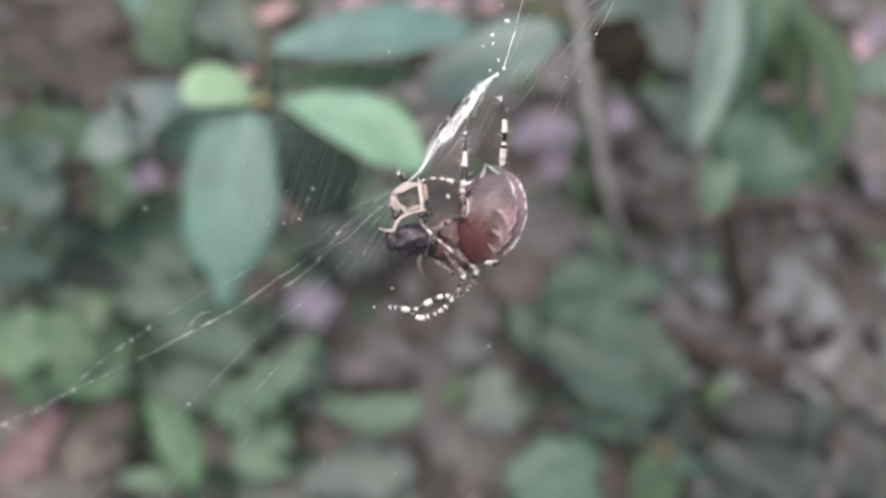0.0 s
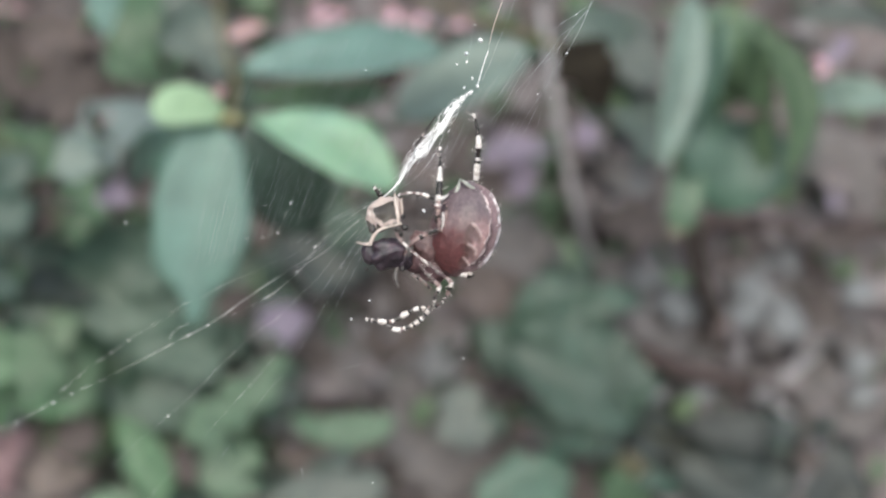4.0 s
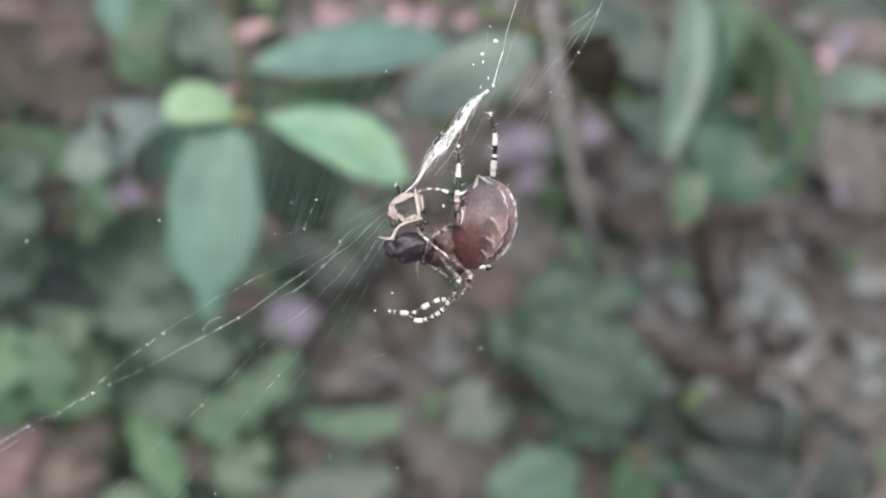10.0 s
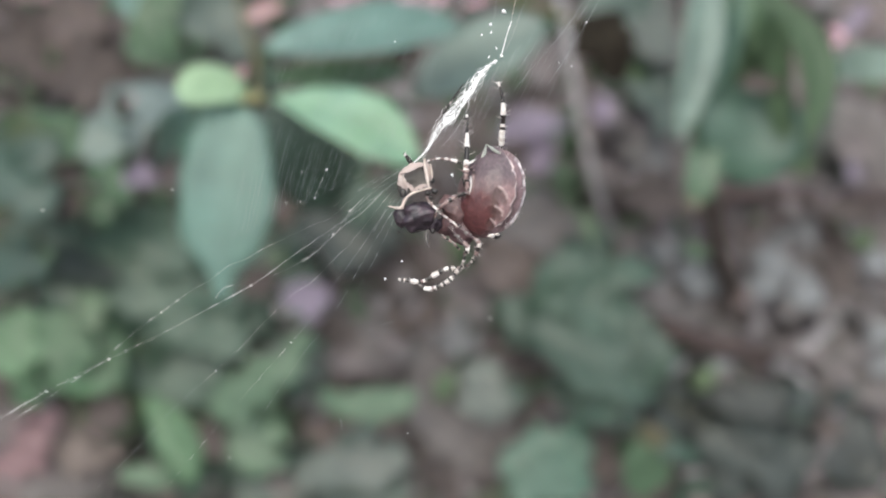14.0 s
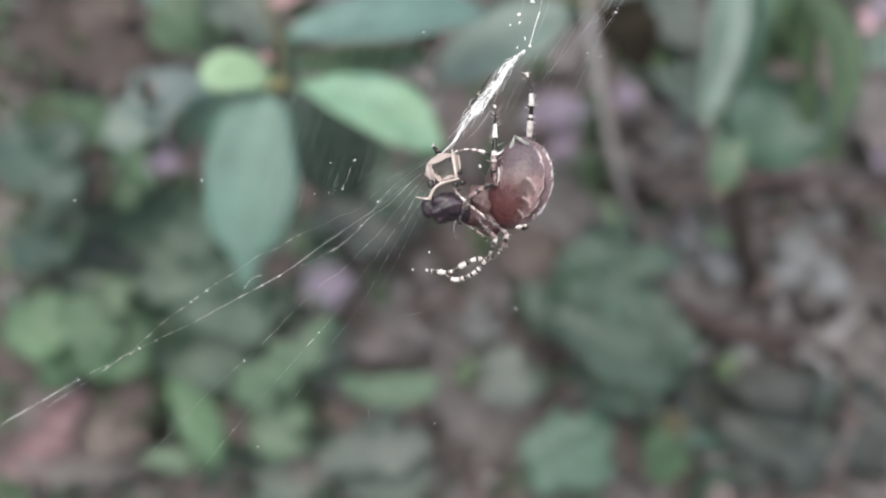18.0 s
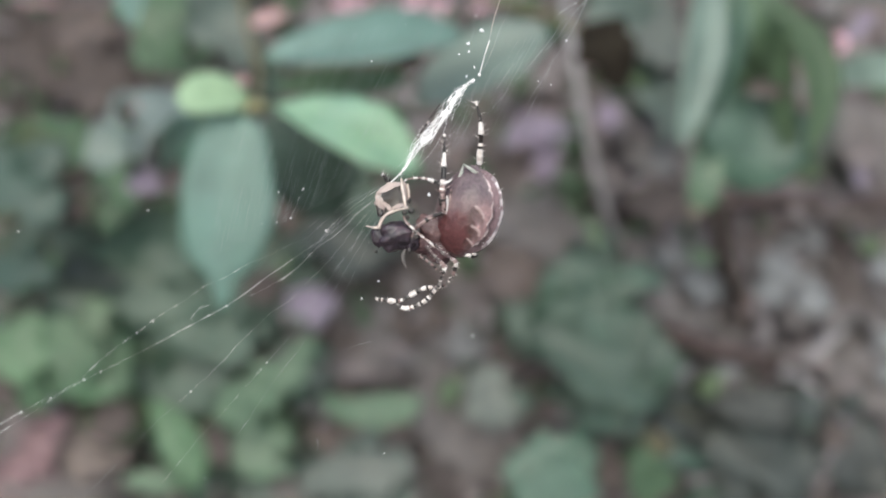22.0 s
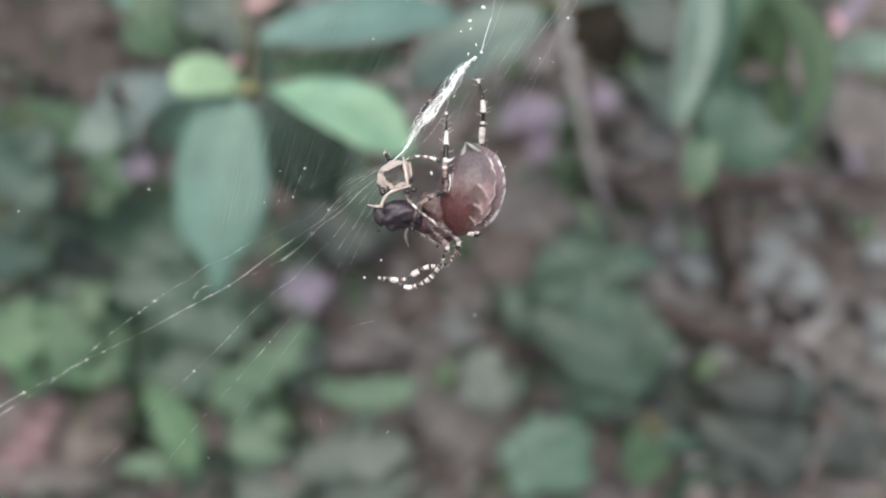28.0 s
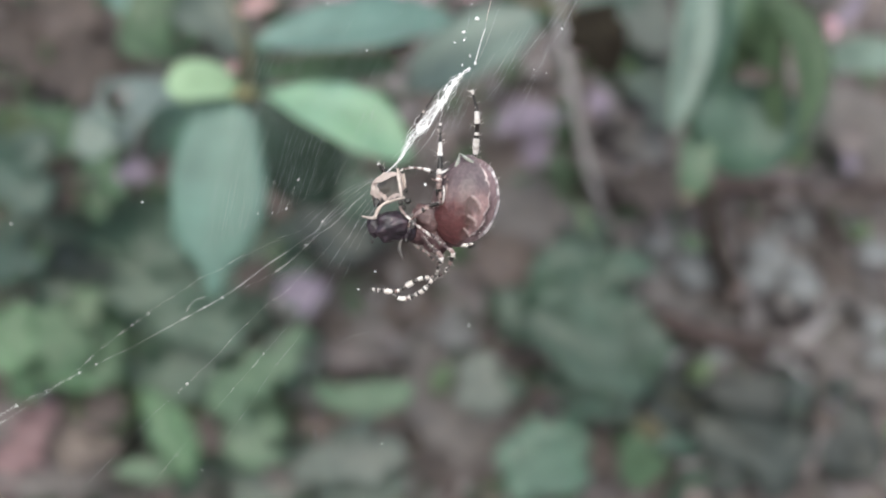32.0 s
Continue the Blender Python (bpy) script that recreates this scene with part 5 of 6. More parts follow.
# fine strands trailing from the band over the spider
for k, points in enumerate((
        ((0.002584, 0.1192, 0.01721), (0.001302, 0.1192, 0.01474), (-0.0004073, 0.1192, 0.01155), (-0.002042, 0.1192, 0.009781)),
        ((0.003295, 0.1192, 0.01828), (0.00258, 0.1192, 0.0158), (0.0008018, 0.1192, 0.01318), (-0.0008349, 0.1192, 0.01063)),
        ((0.004147, 0.1192, 0.01863), (0.002935, 0.1192, 0.0158), (0.001154, 0.1192, 0.01226)),
        ((0.00173, 0.1192, 0.01601), (0.0005891, 0.1192, 0.01318), (-0.001332, 0.1192, 0.01049), (-0.002966, 0.1192, 0.008933)),
        ((0.004715, 0.1192, 0.01898), (0.003858, 0.1192, 0.0165), (0.002575, 0.1192, 0.01367)),
        ((0.001018, 0.1192, 0.01474), (-0.0009728, 0.1192, 0.01226), (-0.002749, 0.1192, 0.01049), (-0.004527, 0.1192, 0.008369)),
        ((-0.001325, 0.1192, 0.01318), (-0.002251, 0.1192, 0.01155), (-0.003459, 0.1192, 0.01014)),
        ((-0.0008353, 0.1192, 0.01049), (-0.001827, 0.1192, 0.01077), (-0.002963, 0.1192, 0.009925)),
        ((0.0004552, 0.1192, 0.01651), (-0.0003977, 0.1192, 0.01559), (-0.001323, 0.1192, 0.01403)),
        ((0.0002413, 0.1192, 0.01601), (-0.0008255, 0.1192, 0.0146), (-0.001537, 0.1192, 0.01347)),
        ((0.005422, 0.1192, 0.01827), (0.004352, 0.1192, 0.01544), (0.003283, 0.1192, 0.01317)),
        ((0.006483, 0.1192, 0.01721), (0.005414, 0.1192, 0.01473), (0.004344, 0.1192, 0.01189)),
        ((0.00208, 0.1192, 0.01388), (0.001155, 0.1192, 0.01261), (0.0004423, 0.1192, 0.01105)),
        ((-0.0006116, 0.1192, 0.01509), (-0.001675, 0.1192, 0.01503), (-0.001959, 0.1192, 0.01474)),
        ((-0.00168, 0.1192, 0.01318), (-0.002958, 0.1192, 0.01205), (-0.004522, 0.1192, 0.0105)),
        ((-0.007226, 0.1192, 0.00639), (-0.005807, 0.1192, 0.006812), (-0.003819, 0.1192, 0.0078)),
        ((-0.007014, 0.1192, 0.006106), (-0.006379, 0.1192, 0.004829), (-0.005815, 0.1192, 0.003693)),
        ((-0.004529, 0.1192, 0.007518), (-0.005526, 0.1192, 0.005819), (-0.006665, 0.1192, 0.003978)),
        ((-0.003821, 0.1192, 0.007304), (-0.004534, 0.1192, 0.005392), (-0.005389, 0.1192, 0.003834)),
        ((-0.007511, 0.1192, 0.005824), (-0.006094, 0.1192, 0.005537), (-0.004107, 0.1192, 0.006241)),
        ((-0.008077, 0.1192, 0.005967), (-0.007225, 0.1192, 0.006816), (-0.005805, 0.1192, 0.007663)),
        ((-0.007655, 0.1192, 0.004831), (-0.007086, 0.1192, 0.005397), (-0.006657, 0.1192, 0.006956)),
        ((-0.003538, 0.1192, 0.006807), (-0.002123, 0.1192, 0.005812), (-0.0008457, 0.1192, 0.006092)),
        ((-0.0008457, 0.1192, 0.006092), (-0.0001397, 0.1192, 0.004814), (0.0007085, 0.1192, 0.003678)))):
    thread(points, 1.5e-05, SILK if k % 3 == 0 else FAINT, "silk_strand", 12, 0.9, seed=140 + k, even=0.35)
# flecks caught in the silk
for k, (at, a, b) in enumerate((
        ((0.005827, 0.1201, 0.02691), 0.0002974, 0.0002379),
        ((0.004093, 0.1193, 0.0251), 0.0002181, 0.0001784),
        ((0.004162, 0.1193, 0.02411), 0.0001269, 0.0001665),
        ((0.002949, 0.1187, 0.02365), 0.0001031, 0.0001031),
        ((0.004876, 0.1197, 0.02219), 8.723e-05, 0.0001982),
        ((0.005524, 0.12, 0.02132), 0.0002062, 0.0001784),
        ((0.004656, 0.1196, 0.02046), 0.0002974, 0.0002181),
        ((0.003869, 0.1192, 0.02097), 0.0001031, 0.0001784),
        ((0.005107, 0.1198, 0.02869), 6.344e-05, 0.0001189),
        ((-0.003928, 0.1172, 0.009144), 0.0001982, 0.0001586),
        ((-0.006981, 0.1166, -0.00462), 0.0001189, 9.516e-05),
        ((-0.009027, 0.1161, -0.006738), 0.0001189, 0.0001189),
        ((-0.000784, 0.1165, 0.005971), 0.0001507, 0.0002062),
        ((-0.01601, 0.1147, 0.006537), 0.0001586, 6.344e-05),
        ((-0.01741, 0.1144, 0.003057), 9.516e-05, 0.000111),
        ((-0.01884, 0.1141, 0.006174), 7.137e-05, 6.344e-05),
        ((-0.0078, 0.1164, 0.02231), 0.0001031, 7.93e-05),
        ((-0.03353, 0.1108, 0.00388), 0.000111, 0.0001031),
        ((-0.04727, 0.1076, 0.001392), 0.0001427, 7.93e-05),
        ((-0.01904, 0.114, 0.002579), 7.137e-05, 6.344e-05),
        ((-0.02073, 0.1137, 0.002442), 7.137e-05, 6.344e-05),
        ((0.005294, 0.14, -0.01365), 0.0001784, 0.0001269),
        ((-0.02481, 0.1128, -0.007421), 0.000111, 8.723e-05),
        ((-0.02678, 0.1123, -0.00852), 0.0001269, 8.723e-05),
        ((-0.04042, 0.1092, -0.0157), 0.0001427, 9.516e-05),
        ((-0.03863, 0.1096, -0.01479), 0.0001031, 7.93e-05),
        ((-0.04699, 0.1077, -0.01916), 0.0001348, 9.516e-05),
        ((-0.03302, 0.1109, -0.009114), 9.516e-05, 6.344e-05),
        ((-0.03474, 0.1105, -0.01039), 0.0001031, 7.137e-05),
        ((-0.02882, 0.1119, -0.01746), 0.0001031, 9.516e-05),
        ((-0.0202, 0.1138, -0.01428), 7.137e-05, 7.137e-05),
        ((-0.01524, 0.1148, -0.00131), 7.137e-05, 6.344e-05),
        ((0.01328, 0.1236, 0.02112), 7.137e-05, 7.137e-05),
        ((0.01506, 0.1245, 0.0208), 7.93e-05, 6.344e-05),
        ((0.01838, 0.1259, 0.03181), 7.93e-05, 7.137e-05),
        ((0.01719, 0.1254, 0.02676), 0.0001189, 0.0001189),
        ((-0.01324, 0.1152, 0.001557), 7.93e-05, 0.0001031),
        ((-0.006282, 0.1167, -0.02582), 9.516e-05, 6.344e-05),
        ((-0.02728, 0.1122, -0.02781), 7.93e-05, 6.344e-05),
        ((-0.04397, 0.1084, -0.01769), 7.93e-05, 6.344e-05),
        ((-0.04149, 0.109, -0.01631), 7.93e-05, 5.947e-05),
        ((-0.01237, 0.1154, 0.02777), 5.551e-05, 5.551e-05),
        ((-0.003677, 0.1172, 0.02705), 4.758e-05, 5.551e-05))):
    part("silk_fleck", ball(at, a, (a + b) * 0.4, b, 0.8, 12, k + 20, (0, rnd.uniform(-40, 40), 0)), SILK, web)

# ---- the spider ----
spider = thing("spider", (0.0011325, 0.119, 0.0014864), "brown orb-weaver spider with banded legs feeding in its web", "spider")
ABDOMEN = Vector((0.00418, 0.119, 0.003878))
AX, AY, AZ = 0.004283, 0.00385, 0.005629


def smooth(a, b, x):
    t = min(1, max(0, (x - a) / (b - a)))
    return t * t * (3 - 2 * t)


EDGE = [(1.05, 0), (0.67, 0.35), (0.46, 0.5), (0.2, 0.63), (-0.1, 0.64), (-0.3, 0.56), (-0.58, 0.48), (-0.72, 0.24), (-1.05, -0.05)]
FRINGE = [[(0.26, 0.74), (0.42, 0.65), (0.5, 0.55), (0.47, 0.46)], [(0.5, 0.47), (0.61, 0.36), (0.655, 0.2), (0.61, 0.05)], [(0.63, 0.04), (0.67, -0.1), (0.55, -0.28)], [(0.57, -0.3), (0.63, -0.4), (0.48, -0.58)], [(0.5, -0.6), (0.4, -0.7), (0.24, -0.72)]]
LEDGES = [[(0.14, 0.1), (0.26, 0.04), (0.4, -0.06), (0.42, -0.14)], [(0.12, -0.31), (0.24, -0.36), (0.36, -0.43), (0.36, -0.5)], [(0.06, -0.6), (0.18, -0.66)]]


def along(points, z):
    """The place at height z on a line given from top to bottom."""
    for (z0, x0), (z1, x1) in zip(points, points[1:]):
        if z >= z1:
            return x0 + (x1 - x0) * min(1, max(0, (z0 - z) / (z0 - z1)))
    return points[-1][1]


def near(lines, x, z):
    """How far (x, z) lies from the nearest of some broken lines."""
    best = 9
    for points in lines:
        for (xa, za), (xb, zb) in zip(points, points[1:]):
            t = min(1, max(0, ((x - xa) * (xb - xa) + (z - za) * (zb - za)) / ((xb - xa) ** 2 + (zb - za) ** 2)))
            best = min(best, math.hypot(x - xa - t * (xb - xa), z - za - t * (zb - za)))
    return best


def skin_at(d):
    """The colour of the abdomen at a direction from its middle, and its relief: a mauve-grey dome, dull red below, a
    pale-edged scalloped fringe, and shade painted in beside its edges.
    """
    x, z = d.x + 0.015 * noise.noise(d * 6), d.z + 0.015 * noise.noise(d * 6 + Vector((4, 2, 1)))
    c = Vector((0.11, 0.066, 0.068)).lerp(Vector((0.088, 0.063, 0.07)), smooth(0.0, 0.5, z))
    red = smooth(0.3, -0.1, math.hypot((x + 0.42) / 0.75, (z + 0.5) / 0.62) - 0.72 + 0.15 * noise.noise(d * 6))
    c = c.lerp(Vector((0.076, 0.026, 0.027)), red)
    c = c.lerp(Vector((0.055, 0.032, 0.026)), 0.6 * smooth(0.16, 0.0, abs(x - 0.02 + 0.25 * z)) * smooth(0.1, -0.1, z) * smooth(-0.8, -0.5, z))
    edge = along(EDGE, z)
    # pale lobes between the ledges and the fringe
    tan = smooth(0.12, 0.32, x - 0.05 * (z > -0.2) + 0.08 * noise.noise(d * 5)) * smooth(0.3, -0.02, z) * smooth(-1.0, -0.75, z)
    c = c.lerp(Vector((0.25, 0.16, 0.16)), 0.9 * tan)
    c = c.lerp(Vector((0.15, 0.115, 0.118)), 0.6 * smooth(0.22, 0.03, edge - x) * smooth(0.0, 0.3, z))
    out = smooth(edge - 0.01, edge + 0.03, x)
    c = c.lerp(Vector((0.2, 0.135, 0.142)), out)
    # dark patches outside the fringe, with its shadow painted in
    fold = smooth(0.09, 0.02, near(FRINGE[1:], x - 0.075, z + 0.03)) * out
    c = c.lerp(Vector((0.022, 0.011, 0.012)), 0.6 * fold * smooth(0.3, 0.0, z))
    # painted shade below and left of each ledge
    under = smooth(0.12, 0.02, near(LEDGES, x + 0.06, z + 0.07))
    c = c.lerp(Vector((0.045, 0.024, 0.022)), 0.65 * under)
    rim = smooth(0.042, 0.014, near(FRINGE, x, z)) * smooth(-0.45, 0.1, noise.noise(d * 7) + 0.15)
    c = c.lerp(Vector((0.6, 0.5, 0.48)), 0.9 * rim)
    ledge = smooth(0.045, 0.015, near(LEDGES, x, z))
    c = c.lerp(Vector((0.38, 0.29, 0.28)), 0.7 * ledge)
    # white dashes round the outer margin, strongest low on the side: markings plus painted glints
    turn, far = math.degrees(math.atan2(d.z, d.x)), math.hypot(d.x, d.z)
    dash = smooth(-0.15, 0.1, noise.noise(Vector((turn * 0.11, 2, 0))) + 0.05)
    low = smooth(-58, -50, turn) * (1 - smooth(0, 6, turn))
    high = smooth(6, 12, turn) * (1 - smooth(52, 58, turn))
    white = low * smooth(0.905, 0.94, far + 0.02 * noise.noise(d * 12)) * (0.25 + 0.75 * dash) + high * smooth(0.875, 0.915, far) * (0.2 + 0.8 * dash)
    c = c.lerp(Vector((0.8, 0.73, 0.72)), min(1, white))
    return 1.12 * c * (1 + 0.35 * noise.noise(d * 11) + 0.15 * noise.noise(d * 30)), 0.02 * tan - 0.03 * out + 0.012 * rim + 0.016 * ledge - 0.012 * under - 0.015 * fold


n, m = 200, 140
verts, faces, cols = [], [], []
for j in range(m + 1):
    th = math.pi * j / m
    for i in range(n):
        ph = 2 * math.pi * i / n
        d = Vector((math.sin(th) * math.cos(ph), math.sin(th) * math.sin(ph), math.cos(th)))
        k = 1 + 0.03 * noise.noise(d * 3) + 0.012 * noise.noise(d * 11)
        peak = smooth(0.93, 1.0, d.dot(Vector((-0.19, 0, 0.98))))
        k += 0.06 * peak
        colour, relief = skin_at(d)
        k += relief
        verts.append(ABDOMEN + Vector((AX * (d.x * k + 0.2 * d.z), AY * d.y * k, AZ * d.z * k)))
        cols.append(colour)
for j in range(m):
    for i in range(n):
        a, b = j * n + i, j * n + (i + 1) % n
        faces.append((a, a + n, b + n, b))
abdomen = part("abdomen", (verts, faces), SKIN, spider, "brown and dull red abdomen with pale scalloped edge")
layer = abdomen.data.color_attributes.new("skin_colour", "FLOAT_COLOR", "POINT")
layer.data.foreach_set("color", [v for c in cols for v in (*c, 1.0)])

q = random.Random(4)


def hairs(spots, length, r=3.89e-05):
    """Short stiff hairs, each a thin spike."""
    shapes = []
    for p, d in spots:
        d = Vector(d).normalized()
        shapes.append(tube([p, p + d * length * q.uniform(0.6, 1.2)], [r, r * 0.3], 4))
    return joined(*shapes)[:2]


spots = []
for k in range(26):
    ph = q.uniform(-1.5, 1.9)
    d = Vector((math.cos(ph), q.uniform(-0.75, 0.2), math.sin(ph))).normalized()
    spots.append((ABDOMEN + Vector(((d.x + 0.2 * d.z) * AX, d.y * AY, d.z * AZ)), d))
part("hairs", hairs(spots, 0.000425, 4.95e-05), PALELEG, abdomen, "short pale hairs")
part("hump", joined(tube([(0.002969, 0.1172, 0.007946), (0.00325, 0.1172, 0.008852), (0.003464, 0.1174, 0.009843)], [0.0002832, 0.0002407, 5.664e-05], 8), tube([(0.005057, 0.117, 0.008625), (0.004225, 0.1171, 0.009261), (0.003464, 0.1174, 0.009843)], [0.0002407, 0.0002266, 5.664e-05], 8))[:2], HUMPSKIN, abdomen, "small pale shoulder hump")
part("spinneret", joined(ball((0.004052, 0.1166, -0.001458), 0.0004956, 0.0004, 0.0002407, 0.4, 12, 2, (0, -12, 0)), ball((0.004751, 0.1168, -0.001324), 0.0003186, 0.0004, 0.0001841, 0.3, 12, 6))[:2], PALELEG, spider, "white tip under the abdomen")
part("spinneret", ball((0.0049, 0.1172, -0.00161), 0.0005664, 0.00035, 0.0001841, 0.3, 12, 9, (0, -25, 0)), DARKLEG, spider, "black tip under the abdomen")
part("cephalothorax", ball((-0.0001369, 0.1186, 0.00169), 0.002336, 0.0016, 0.001699, 0.45, 36, 7, (0, 30, 0)), CARAPACE, spider, "wine-brown head and chest")
part("sternum", ball((-0.0001546, 0.1194, -8.727e-06), 0.002832, 0.0016, 0.002053, 0.4, 28, 8, (0, 35, 0)), REDSKIN, spider, "dull wine-red soft underside")
part("jaw", ball((-0.002647, 0.1178, 0.001409), 0.000708, 0.0008, 0.001062, 0.3, 16, 4, (0, 15, 0)), GREYLEG, spider)


def leg(points, radii, bands, label="", n=5, bristle=26, long=0.000495):
    """A jointed leg: a tapering tube with swollen joints, ringed pale (p), tan (t), dark (d), grey (g) and wine red (w), with bristles."""
    pts = curve(points, n)
    rr = spread(radii, n)
    rr = [r * (1 + 0.05 * math.sin(i * 1.9)) for i, r in enumerate(rr)]
    marks = ["ptdgw".index(bands[min(len(bands) - 1, int(i / (len(pts) - 1) * len(bands)))]) for i in range(len(pts) - 1)]
    rr = [r * (1.08 if marks[min(i, len(marks) - 1)] == 0 else 0.92) * (1 + 0.3 * noise.noise(p * 2800)) for i, (r, p) in enumerate(zip(rr, pts))]
    ob = part("leg", tube(pts, rr, 10, marks), [PALELEG, TANLEG, DARKLEG, GREYLEG, WINELEG], spider, label)
    spots = []
    for k in range(bristle):
        i = q.randrange(1, len(pts) - 1)
        ahead = (pts[i + 1] - pts[i - 1]).normalized()
        out = Vector((q.uniform(-1, 1), q.uniform(-1, 0.5), q.uniform(-1, 1)))
        out = (out - ahead * out.dot(ahead)).normalized()
        spots.append((pts[i] + out * rr[i] * 0.8, out + ahead * 0.5))
    part("bristles", hairs(spots, long, 4.25e-05), PALELEG, ob)
    return ob


leg([(0.004164, 0.1215, 0.007413), (0.005021, 0.121, 0.008607), (0.005513, 0.1205, 0.01001), (0.005572, 0.12, 0.01125), (0.005703, 0.1195, 0.01299), (0.00569, 0.119, 0.01428), (0.005552, 0.119, 0.01577), (0.005202, 0.119, 0.01725), (0.005061, 0.119, 0.01782)], R(4, 4, 4.4, 5.6, 4.2, 5, 3, 2.3, 2.6),
    "ddddddddddpppppppdpddddpppppdddddddppppp", "black and white banded leg stretched up", 5, 26, 0.0008)
leg([(0.001291, 0.1162, 0.003465), (0.001019, 0.116, 0.004841), (0.0008841, 0.116, 0.006221), (0.0009541, 0.1162, 0.007336), (0.001024, 0.1165, 0.008462), (0.001024, 0.117, 0.01003), (0.001092, 0.1175, 0.01118), (0.001092, 0.118, 0.01263), (0.001091, 0.1185, 0.0136)], R(3, 4, 5, 4.8, 5, 4.6, 3.2, 1.5, 2.4),
    "ttdtttdttttpttpppddddddpppppppddddddddpp", "black and white banded leg stretched up", 5, 34, 0.0007)
leg([(0.0008821, 0.1165, 0.007215), (0.0002577, 0.1166, 0.007499), (-0.0003699, 0.1168, 0.007721), (-0.001069, 0.117, 0.007943), (-0.002196, 0.1174, 0.00811), (-0.003331, 0.1178, 0.007997), (-0.004183, 0.118, 0.00759)], R(3.4, 3, 3, 2.6, 1.6, 1.4, 1),
    "pdddppptptpttpt", "thin banded leg held over the prey", 5, 20, 0.0003)
leg([(0.001291, 0.1163, 0.003744), (0.0004627, 0.1161, 0.003603), (-0.000365, 0.116, 0.003257), (-0.001194, 0.116, 0.002776), (-0.00203, 0.1162, 0.002228), (-0.0026, 0.1166, 0.001541), (-0.002896, 0.117, 0.0008483)], R(4, 4.2, 4.4, 4, 3.4, 3, 2.4),
    "tdtdttdttttgtt", "pinkish tan leg dotted with dark spots", 5, 22, 0.0003)
leg([(-0.003934, 0.117, 0.003356), (-0.003439, 0.1168, 0.002517), (-0.002592, 0.1164, 0.001678), (-0.001619, 0.1162, 0.0008448), (-0.0005838, 0.1162, 8.192e-05), (-0.0001065, 0.1165, -0.0005447)], R(2.2, 2.4, 2, 1.8, 2, 1.4),
    "tttpgtptppt", "thin pale leg folded under the body", 5, 10, 0.0003)
leg([(-0.001233, 0.1172, -0.000271), (-0.0003951, 0.117, -0.001246), (0.0004407, 0.1168, -0.002078), (0.001134, 0.1168, -0.002914), (0.0007126, 0.117, -0.003824)], R(3, 3, 3, 4.4, 3.4),
    "wwwgwwttpdt", "mottled leg folded under the body", 5, 22, 0.0004)
leg([(-0.0001103, 0.1168, 7.837e-06), (0.0007233, 0.1166, -0.0009641), (0.001693, 0.1166, -0.00166), (0.002525, 0.1168, -0.002361), (0.002245, 0.1172, -0.003627), (0.001965, 0.1176, -0.004481)], R(2.6, 2.8, 3, 4, 4.4, 2.4),
    "wwgwwttpdtgg", "mottled leg folded under the body", 5, 26, 0.0004)
leg([(-0.002212, 0.1172, -0.001384), (-0.001371, 0.117, -0.00194), (-0.0005332, 0.1168, -0.002493), (0.0001572, 0.117, -0.003196)], R(1.6, 2.2, 2.2, 2),
    "gtdtgtdt", "short mottled feeler", 5, 8, 0.0003)
leg([(0.0007066, 0.1176, -0.003848), (0.0005597, 0.118, -0.004916), (-0.0001516, 0.1184, -0.00592), (-0.001146, 0.1186, -0.007058), (-0.002425, 0.1188, -0.007775), (-0.003849, 0.119, -0.00814), (-0.00498, 0.119, -0.007571)], R(2.4, 3, 3.4, 4.4, 3.2, 4.2, 2.2),
    "gdgpggdgtgppdgpdpppdpgdptdppppdggp", "grey and white banded leg curled below", 5, 16, 0.0003)
leg([(0.002106, 0.118, -0.004218), (0.001258, 0.1186, -0.005088), (0.0001223, 0.119, -0.00553), (-0.001157, 0.1192, -0.005537), (-0.002727, 0.1194, -0.006254), (-0.00415, 0.1194, -0.007103), (-0.005558, 0.1192, -0.007229), (-0.006678, 0.119, -0.007), (-0.007527, 0.119, -0.006927)], R(2.4, 3, 3.4, 3.6, 4.8, 3.2, 4.2, 3, 1.8),
    "gdpggtdggptdppdppgdpppgdgptdppppgdgpdgpp", "grey and white banded leg curled below", 5, 16, 0.0003)
leg([(-0.00193, 0.1182, 0.01364), (-0.001083, 0.1182, 0.01491), (-0.0002382, 0.1183, 0.01618), (0.000608, 0.1184, 0.01746)], R(1.4, 1.8, 1.6, 0.8),
    "dddpdddddd", "thin dark leg held along the silk band", 5, 6, 0.0003)
leg([(-0.005572, 0.12, 0.007352), (-0.005972, 0.1196, 0.007829), (-0.006384, 0.1194, 0.008386), (-0.006809, 0.1194, 0.008955)], R(4.6, 5, 4, 1.4),
    "ddddddpd", "dark leg tip with pale hairs", 5, 14, 0.0005)
part("palp", tube(curve([(-0.003759, 0.1175, -0.0006871), (-0.004026, 0.1172, -0.001798), (-0.003601, 0.117, -0.003048)], 4), [0.0001062, 0.0001558, 0.0002124, 0.0002266, 0.0002266, 0.0002124, 0.0001699, 0.0001133, 5.664e-05], 7), GREYLEG, spider, "dull flattened feeler")
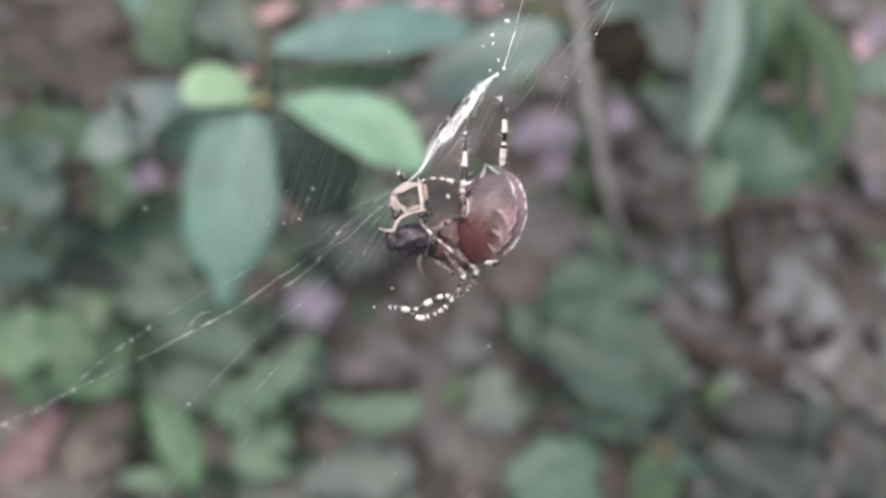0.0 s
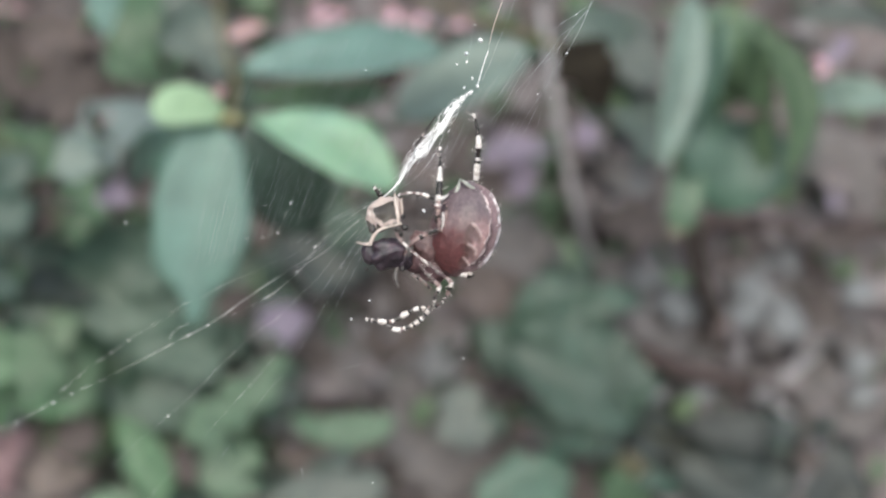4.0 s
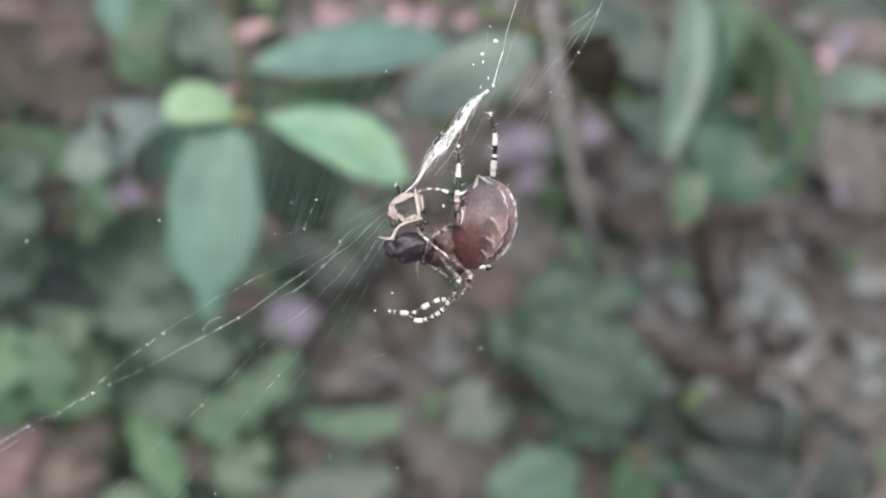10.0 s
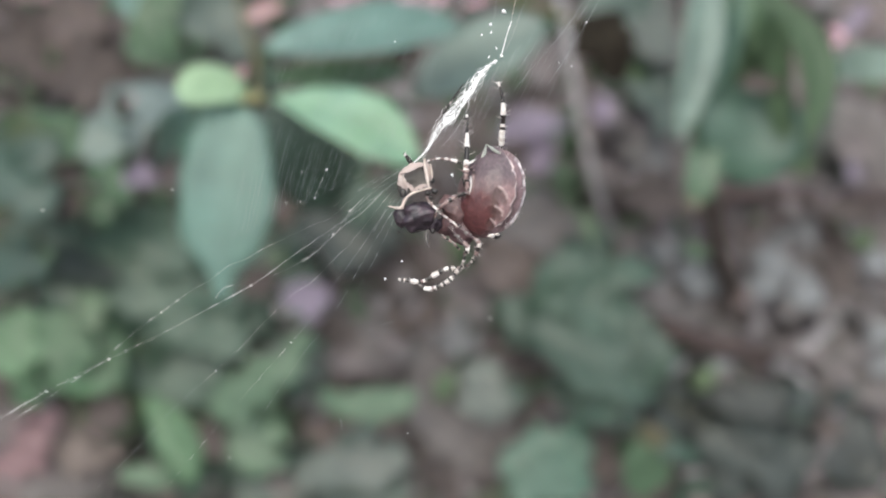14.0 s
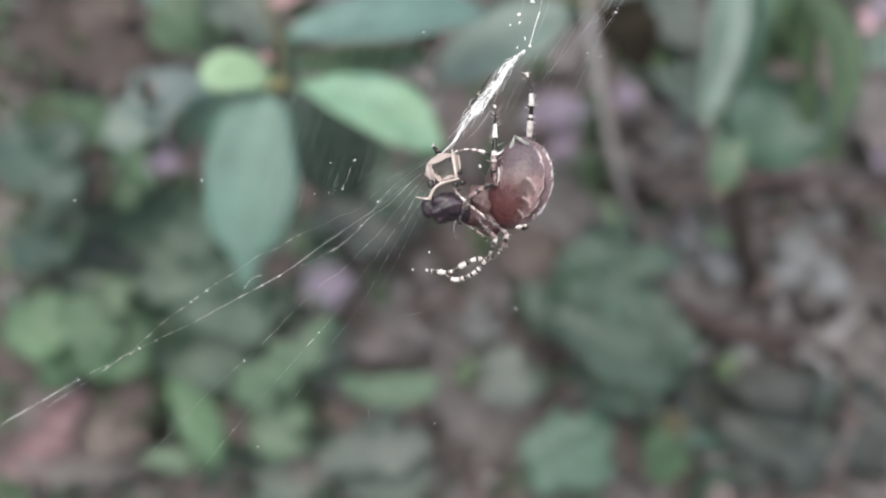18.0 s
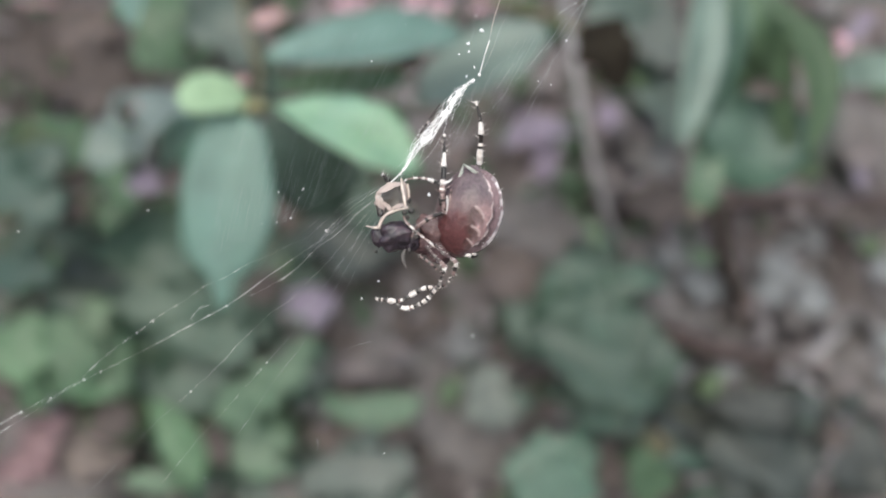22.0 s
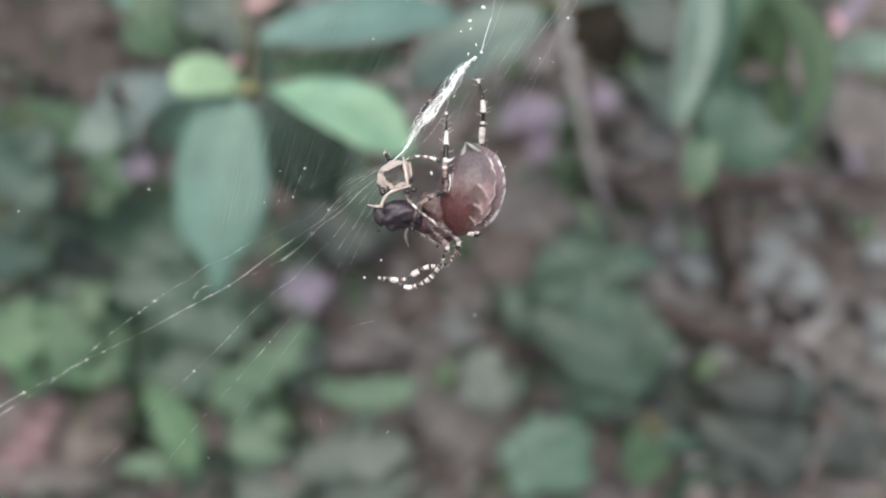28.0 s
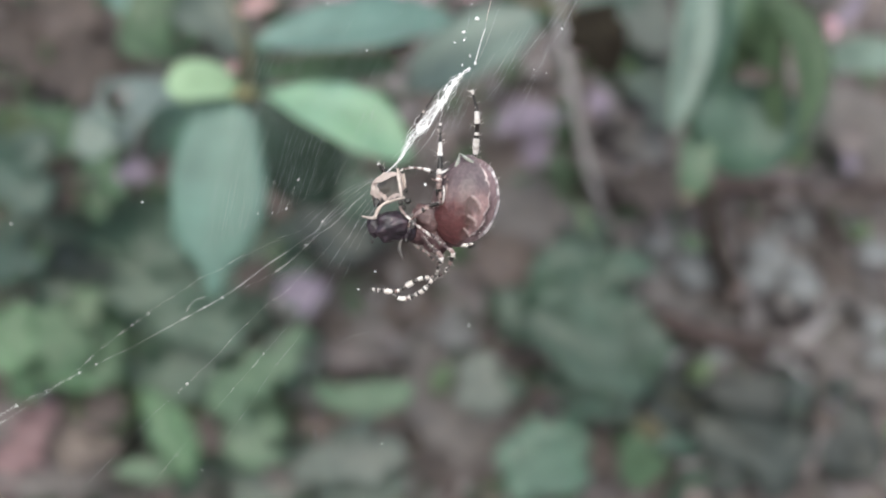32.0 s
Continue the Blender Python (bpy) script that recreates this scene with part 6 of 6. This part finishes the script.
for points, radii, mat in (
        ([(0.0007507, 0.1158, 0.007314), (0.00144, 0.1157, 0.007445), (0.00213, 0.116, 0.007943)], R(2.72, 2.08, 0.64), PALELEG),
        ([(0.001162, 0.1157, 0.006344), (0.0004755, 0.1156, 0.00641), (-8.512e-06, 0.1158, 0.006696)], R(3.2, 2.56, 0.64), TANLEG),
        ([(0.001369, 0.1158, 0.006624), (0.001714, 0.116, 0.006978), (0.00206, 0.1162, 0.007196)], R(1.92, 1.28, 0.48), TANLEG),
        ([(0.001436, 0.1157, 0.005793), (0.001503, 0.1156, 0.004688), (0.001293, 0.1158, 0.003593)], R(1.12, 1.6, 0.8), PALELEG),
        ([(0.0007448, 0.1157, 0.004418), (0.00102, 0.1156, 0.004002), (0.001432, 0.1157, 0.003797)], R(2.08, 1.6, 0.8), TANLEG),
        ([(0.0004709, 0.1158, 0.005524), (0.0006088, 0.1157, 0.005107), (0.0006064, 0.1158, 0.004559)], R(1.92, 2.4, 1.28), DARKLEG),
        ([(0.0006052, 0.1157, 0.003592), (0.0001231, 0.1157, 0.003456), (-0.0003592, 0.1157, 0.003251)], R(2.88, 3.2, 1.6), DARKLEG),
        ([(0.001706, 0.116, 0.003666), (0.001779, 0.116, 0.005253), (0.00192, 0.1162, 0.006643)], R(1.6, 2.72, 1.6), TANLEG)):
    k = curve(points, 4)
    part("leg_joint", tube(k, [v * (1 + 0.4 * noise.noise(p * 2500)) for v, p in zip(spread(radii, 4), k)], 7), mat, spider, "ragged pale and dark knot of folded legs")

# ---- its prey ----
prey = thing("insect_prey", (-0.0050747, 0.1185, 0.0007753), "dark shiny insect held and wrapped by the spider", "insect")
part("body", ball((-0.0049337, 0.1185, 0.00084578), 0.00248, 0.00198, 0.00184, 0.3, 40, 11, (0, -8, 0)), PREYSKIN, prey)
part("head", ball((-0.0070303, 0.1182, 0.00091394), 0.000991, 0.000991, 0.00134, 0.35, 24, 12), PREYSKIN, prey)
part("thorax", ball((-0.0029602, 0.1185, 0.00063433), 0.000991, 0.00127, 0.00156, 0.5, 24, 13), PREYSKIN, prey)
part("wing", blade((-0.003821, 0.1192, 0.00695), (-0.007216, 0.119, 0.003974), 0.003257, (0.1, -1, 0.2), 0.1, 0.05, 0.4, 0.35, 0.2, 0.3, 0.0, seed=3, thick=0.00005)[0], WING, prey, "dull grey translucent wing")
part("shroud", blade((-0.007275, 0.118, 0.006193), (-0.004043, 0.118, 0.007449), 0.0009912, (0.1, -1, 0.6), 0.3, 0.1, 0.4, 0.45, 0.25, 0.7, 0.0, n=16, m=8, seed=2, thick=0.00006)[0], SHROUD, prey, "crumpled pinkish cream silk wrapping")
part("shroud", blade((-0.007078, 0.1182, 0.006624), (-0.006453, 0.1182, 0.00367), 0.001062, (-0.5, -1, 0.2), 0.3, 0.1, 0.4, 0.45, 0.25, 0.7, 0.0, n=16, m=8, seed=5, thick=0.00006)[0], SHROUD, prey, "crumpled pinkish cream silk wrapping")
part("shroud", blade((-0.006604, 0.1184, 0.005084), (-0.005481, 0.1184, 0.003954), 0.0006372, (0.3, -1, 0.3), 0.3, 0.1, 0.4, 0.45, 0.25, 0.7, 0.0, n=16, m=8, seed=8, thick=0.00006)[0], SHROUD, prey, "crumpled pinkish cream silk wrapping")
part("shroud", blade((-0.004188, 0.1181, 0.007736), (-0.003492, 0.1181, 0.005347), 0.0008496, (0.2, -1, 0.3), 0.3, 0.1, 0.4, 0.45, 0.25, 0.7, 0.0, n=16, m=8, seed=9, thick=0.00006)[0], SHROUD, prey, "crumpled pinkish cream silk wrapping")
part("shroud", blade((-0.005467, 0.1182, 0.00423), (-0.003779, 0.1182, 0.004789), 0.0006372, (0, -1, 0.8), 0.3, 0.1, 0.4, 0.45, 0.25, 0.7, 0.0, n=16, m=8, seed=12, thick=0.00006)[0], SHROUD, prey, "crumpled pinkish cream silk wrapping")
for points, radii in (
        ([(-0.0042, 0.117, 0.008019), (-0.004064, 0.117, 0.006836), (-0.003849, 0.1168, 0.005575), (-0.003643, 0.1168, 0.004324)], R(1.8, 3.2, 3.2, 2.2)),
        ([(-0.003296, 0.1168, 0.004462), (-0.004408, 0.1168, 0.004187), (-0.005672, 0.117, 0.003778), (-0.006509, 0.117, 0.003084), (-0.006999, 0.117, 0.001971)], R(1.8, 2.2, 2.4, 2.8, 3.6)),
        ([(-0.00679, 0.117, 0.001971), (-0.007641, 0.1172, 0.001975), (-0.008644, 0.1175, 0.00219)], R(3, 2.2, 0.9)),
        ([(-0.003464, 0.1176, 0.007425), (-0.003326, 0.1176, 0.006446), (-0.003259, 0.1176, 0.005327)], R(1.6, 2.6, 1.8))):
    k = curve(points, 5)
    part("leg", tube(k, [v * (1 + 0.3 * noise.noise(p * 2500)) for v, p in zip(spread(radii, 5), k)], 8), STRAW, prey, "straw-coloured bent leg")
for at, a, b in (
        ((-0.003155, 0.1168, 0.005295), 0.0002124, 0.000354),
        ((-0.002937, 0.1165, 0.003967), 0.0004248, 0.000354),
        ((-0.003774, 0.1166, 0.003763), 0.000354, 0.0002832),
        ((-0.00683, 0.1176, 0.003796), 0.0004248, 0.0005664),
        ((-0.003429, 0.1166, 0.003208), 0.0002832, 0.0002832),
        ((-0.003178, 0.117, -0.0008911), 0.0002832, 0.000354),
        ((-0.00737, 0.1172, -0.0009538), 0.0002124, 0.0002124),
        ((-0.004423, 0.1172, 0.006847), 0.0001416, 0.0002832)):
    part("joint", ball(at, a, 0.0002, b, 0.4, 12, 3), DARKLEG, prey)


def motions():
    """The web sways in the air, and the spider and its prey with it."""
    for ob in (web, spider, prey):
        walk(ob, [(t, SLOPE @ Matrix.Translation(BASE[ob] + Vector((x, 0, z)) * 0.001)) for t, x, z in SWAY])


motions()
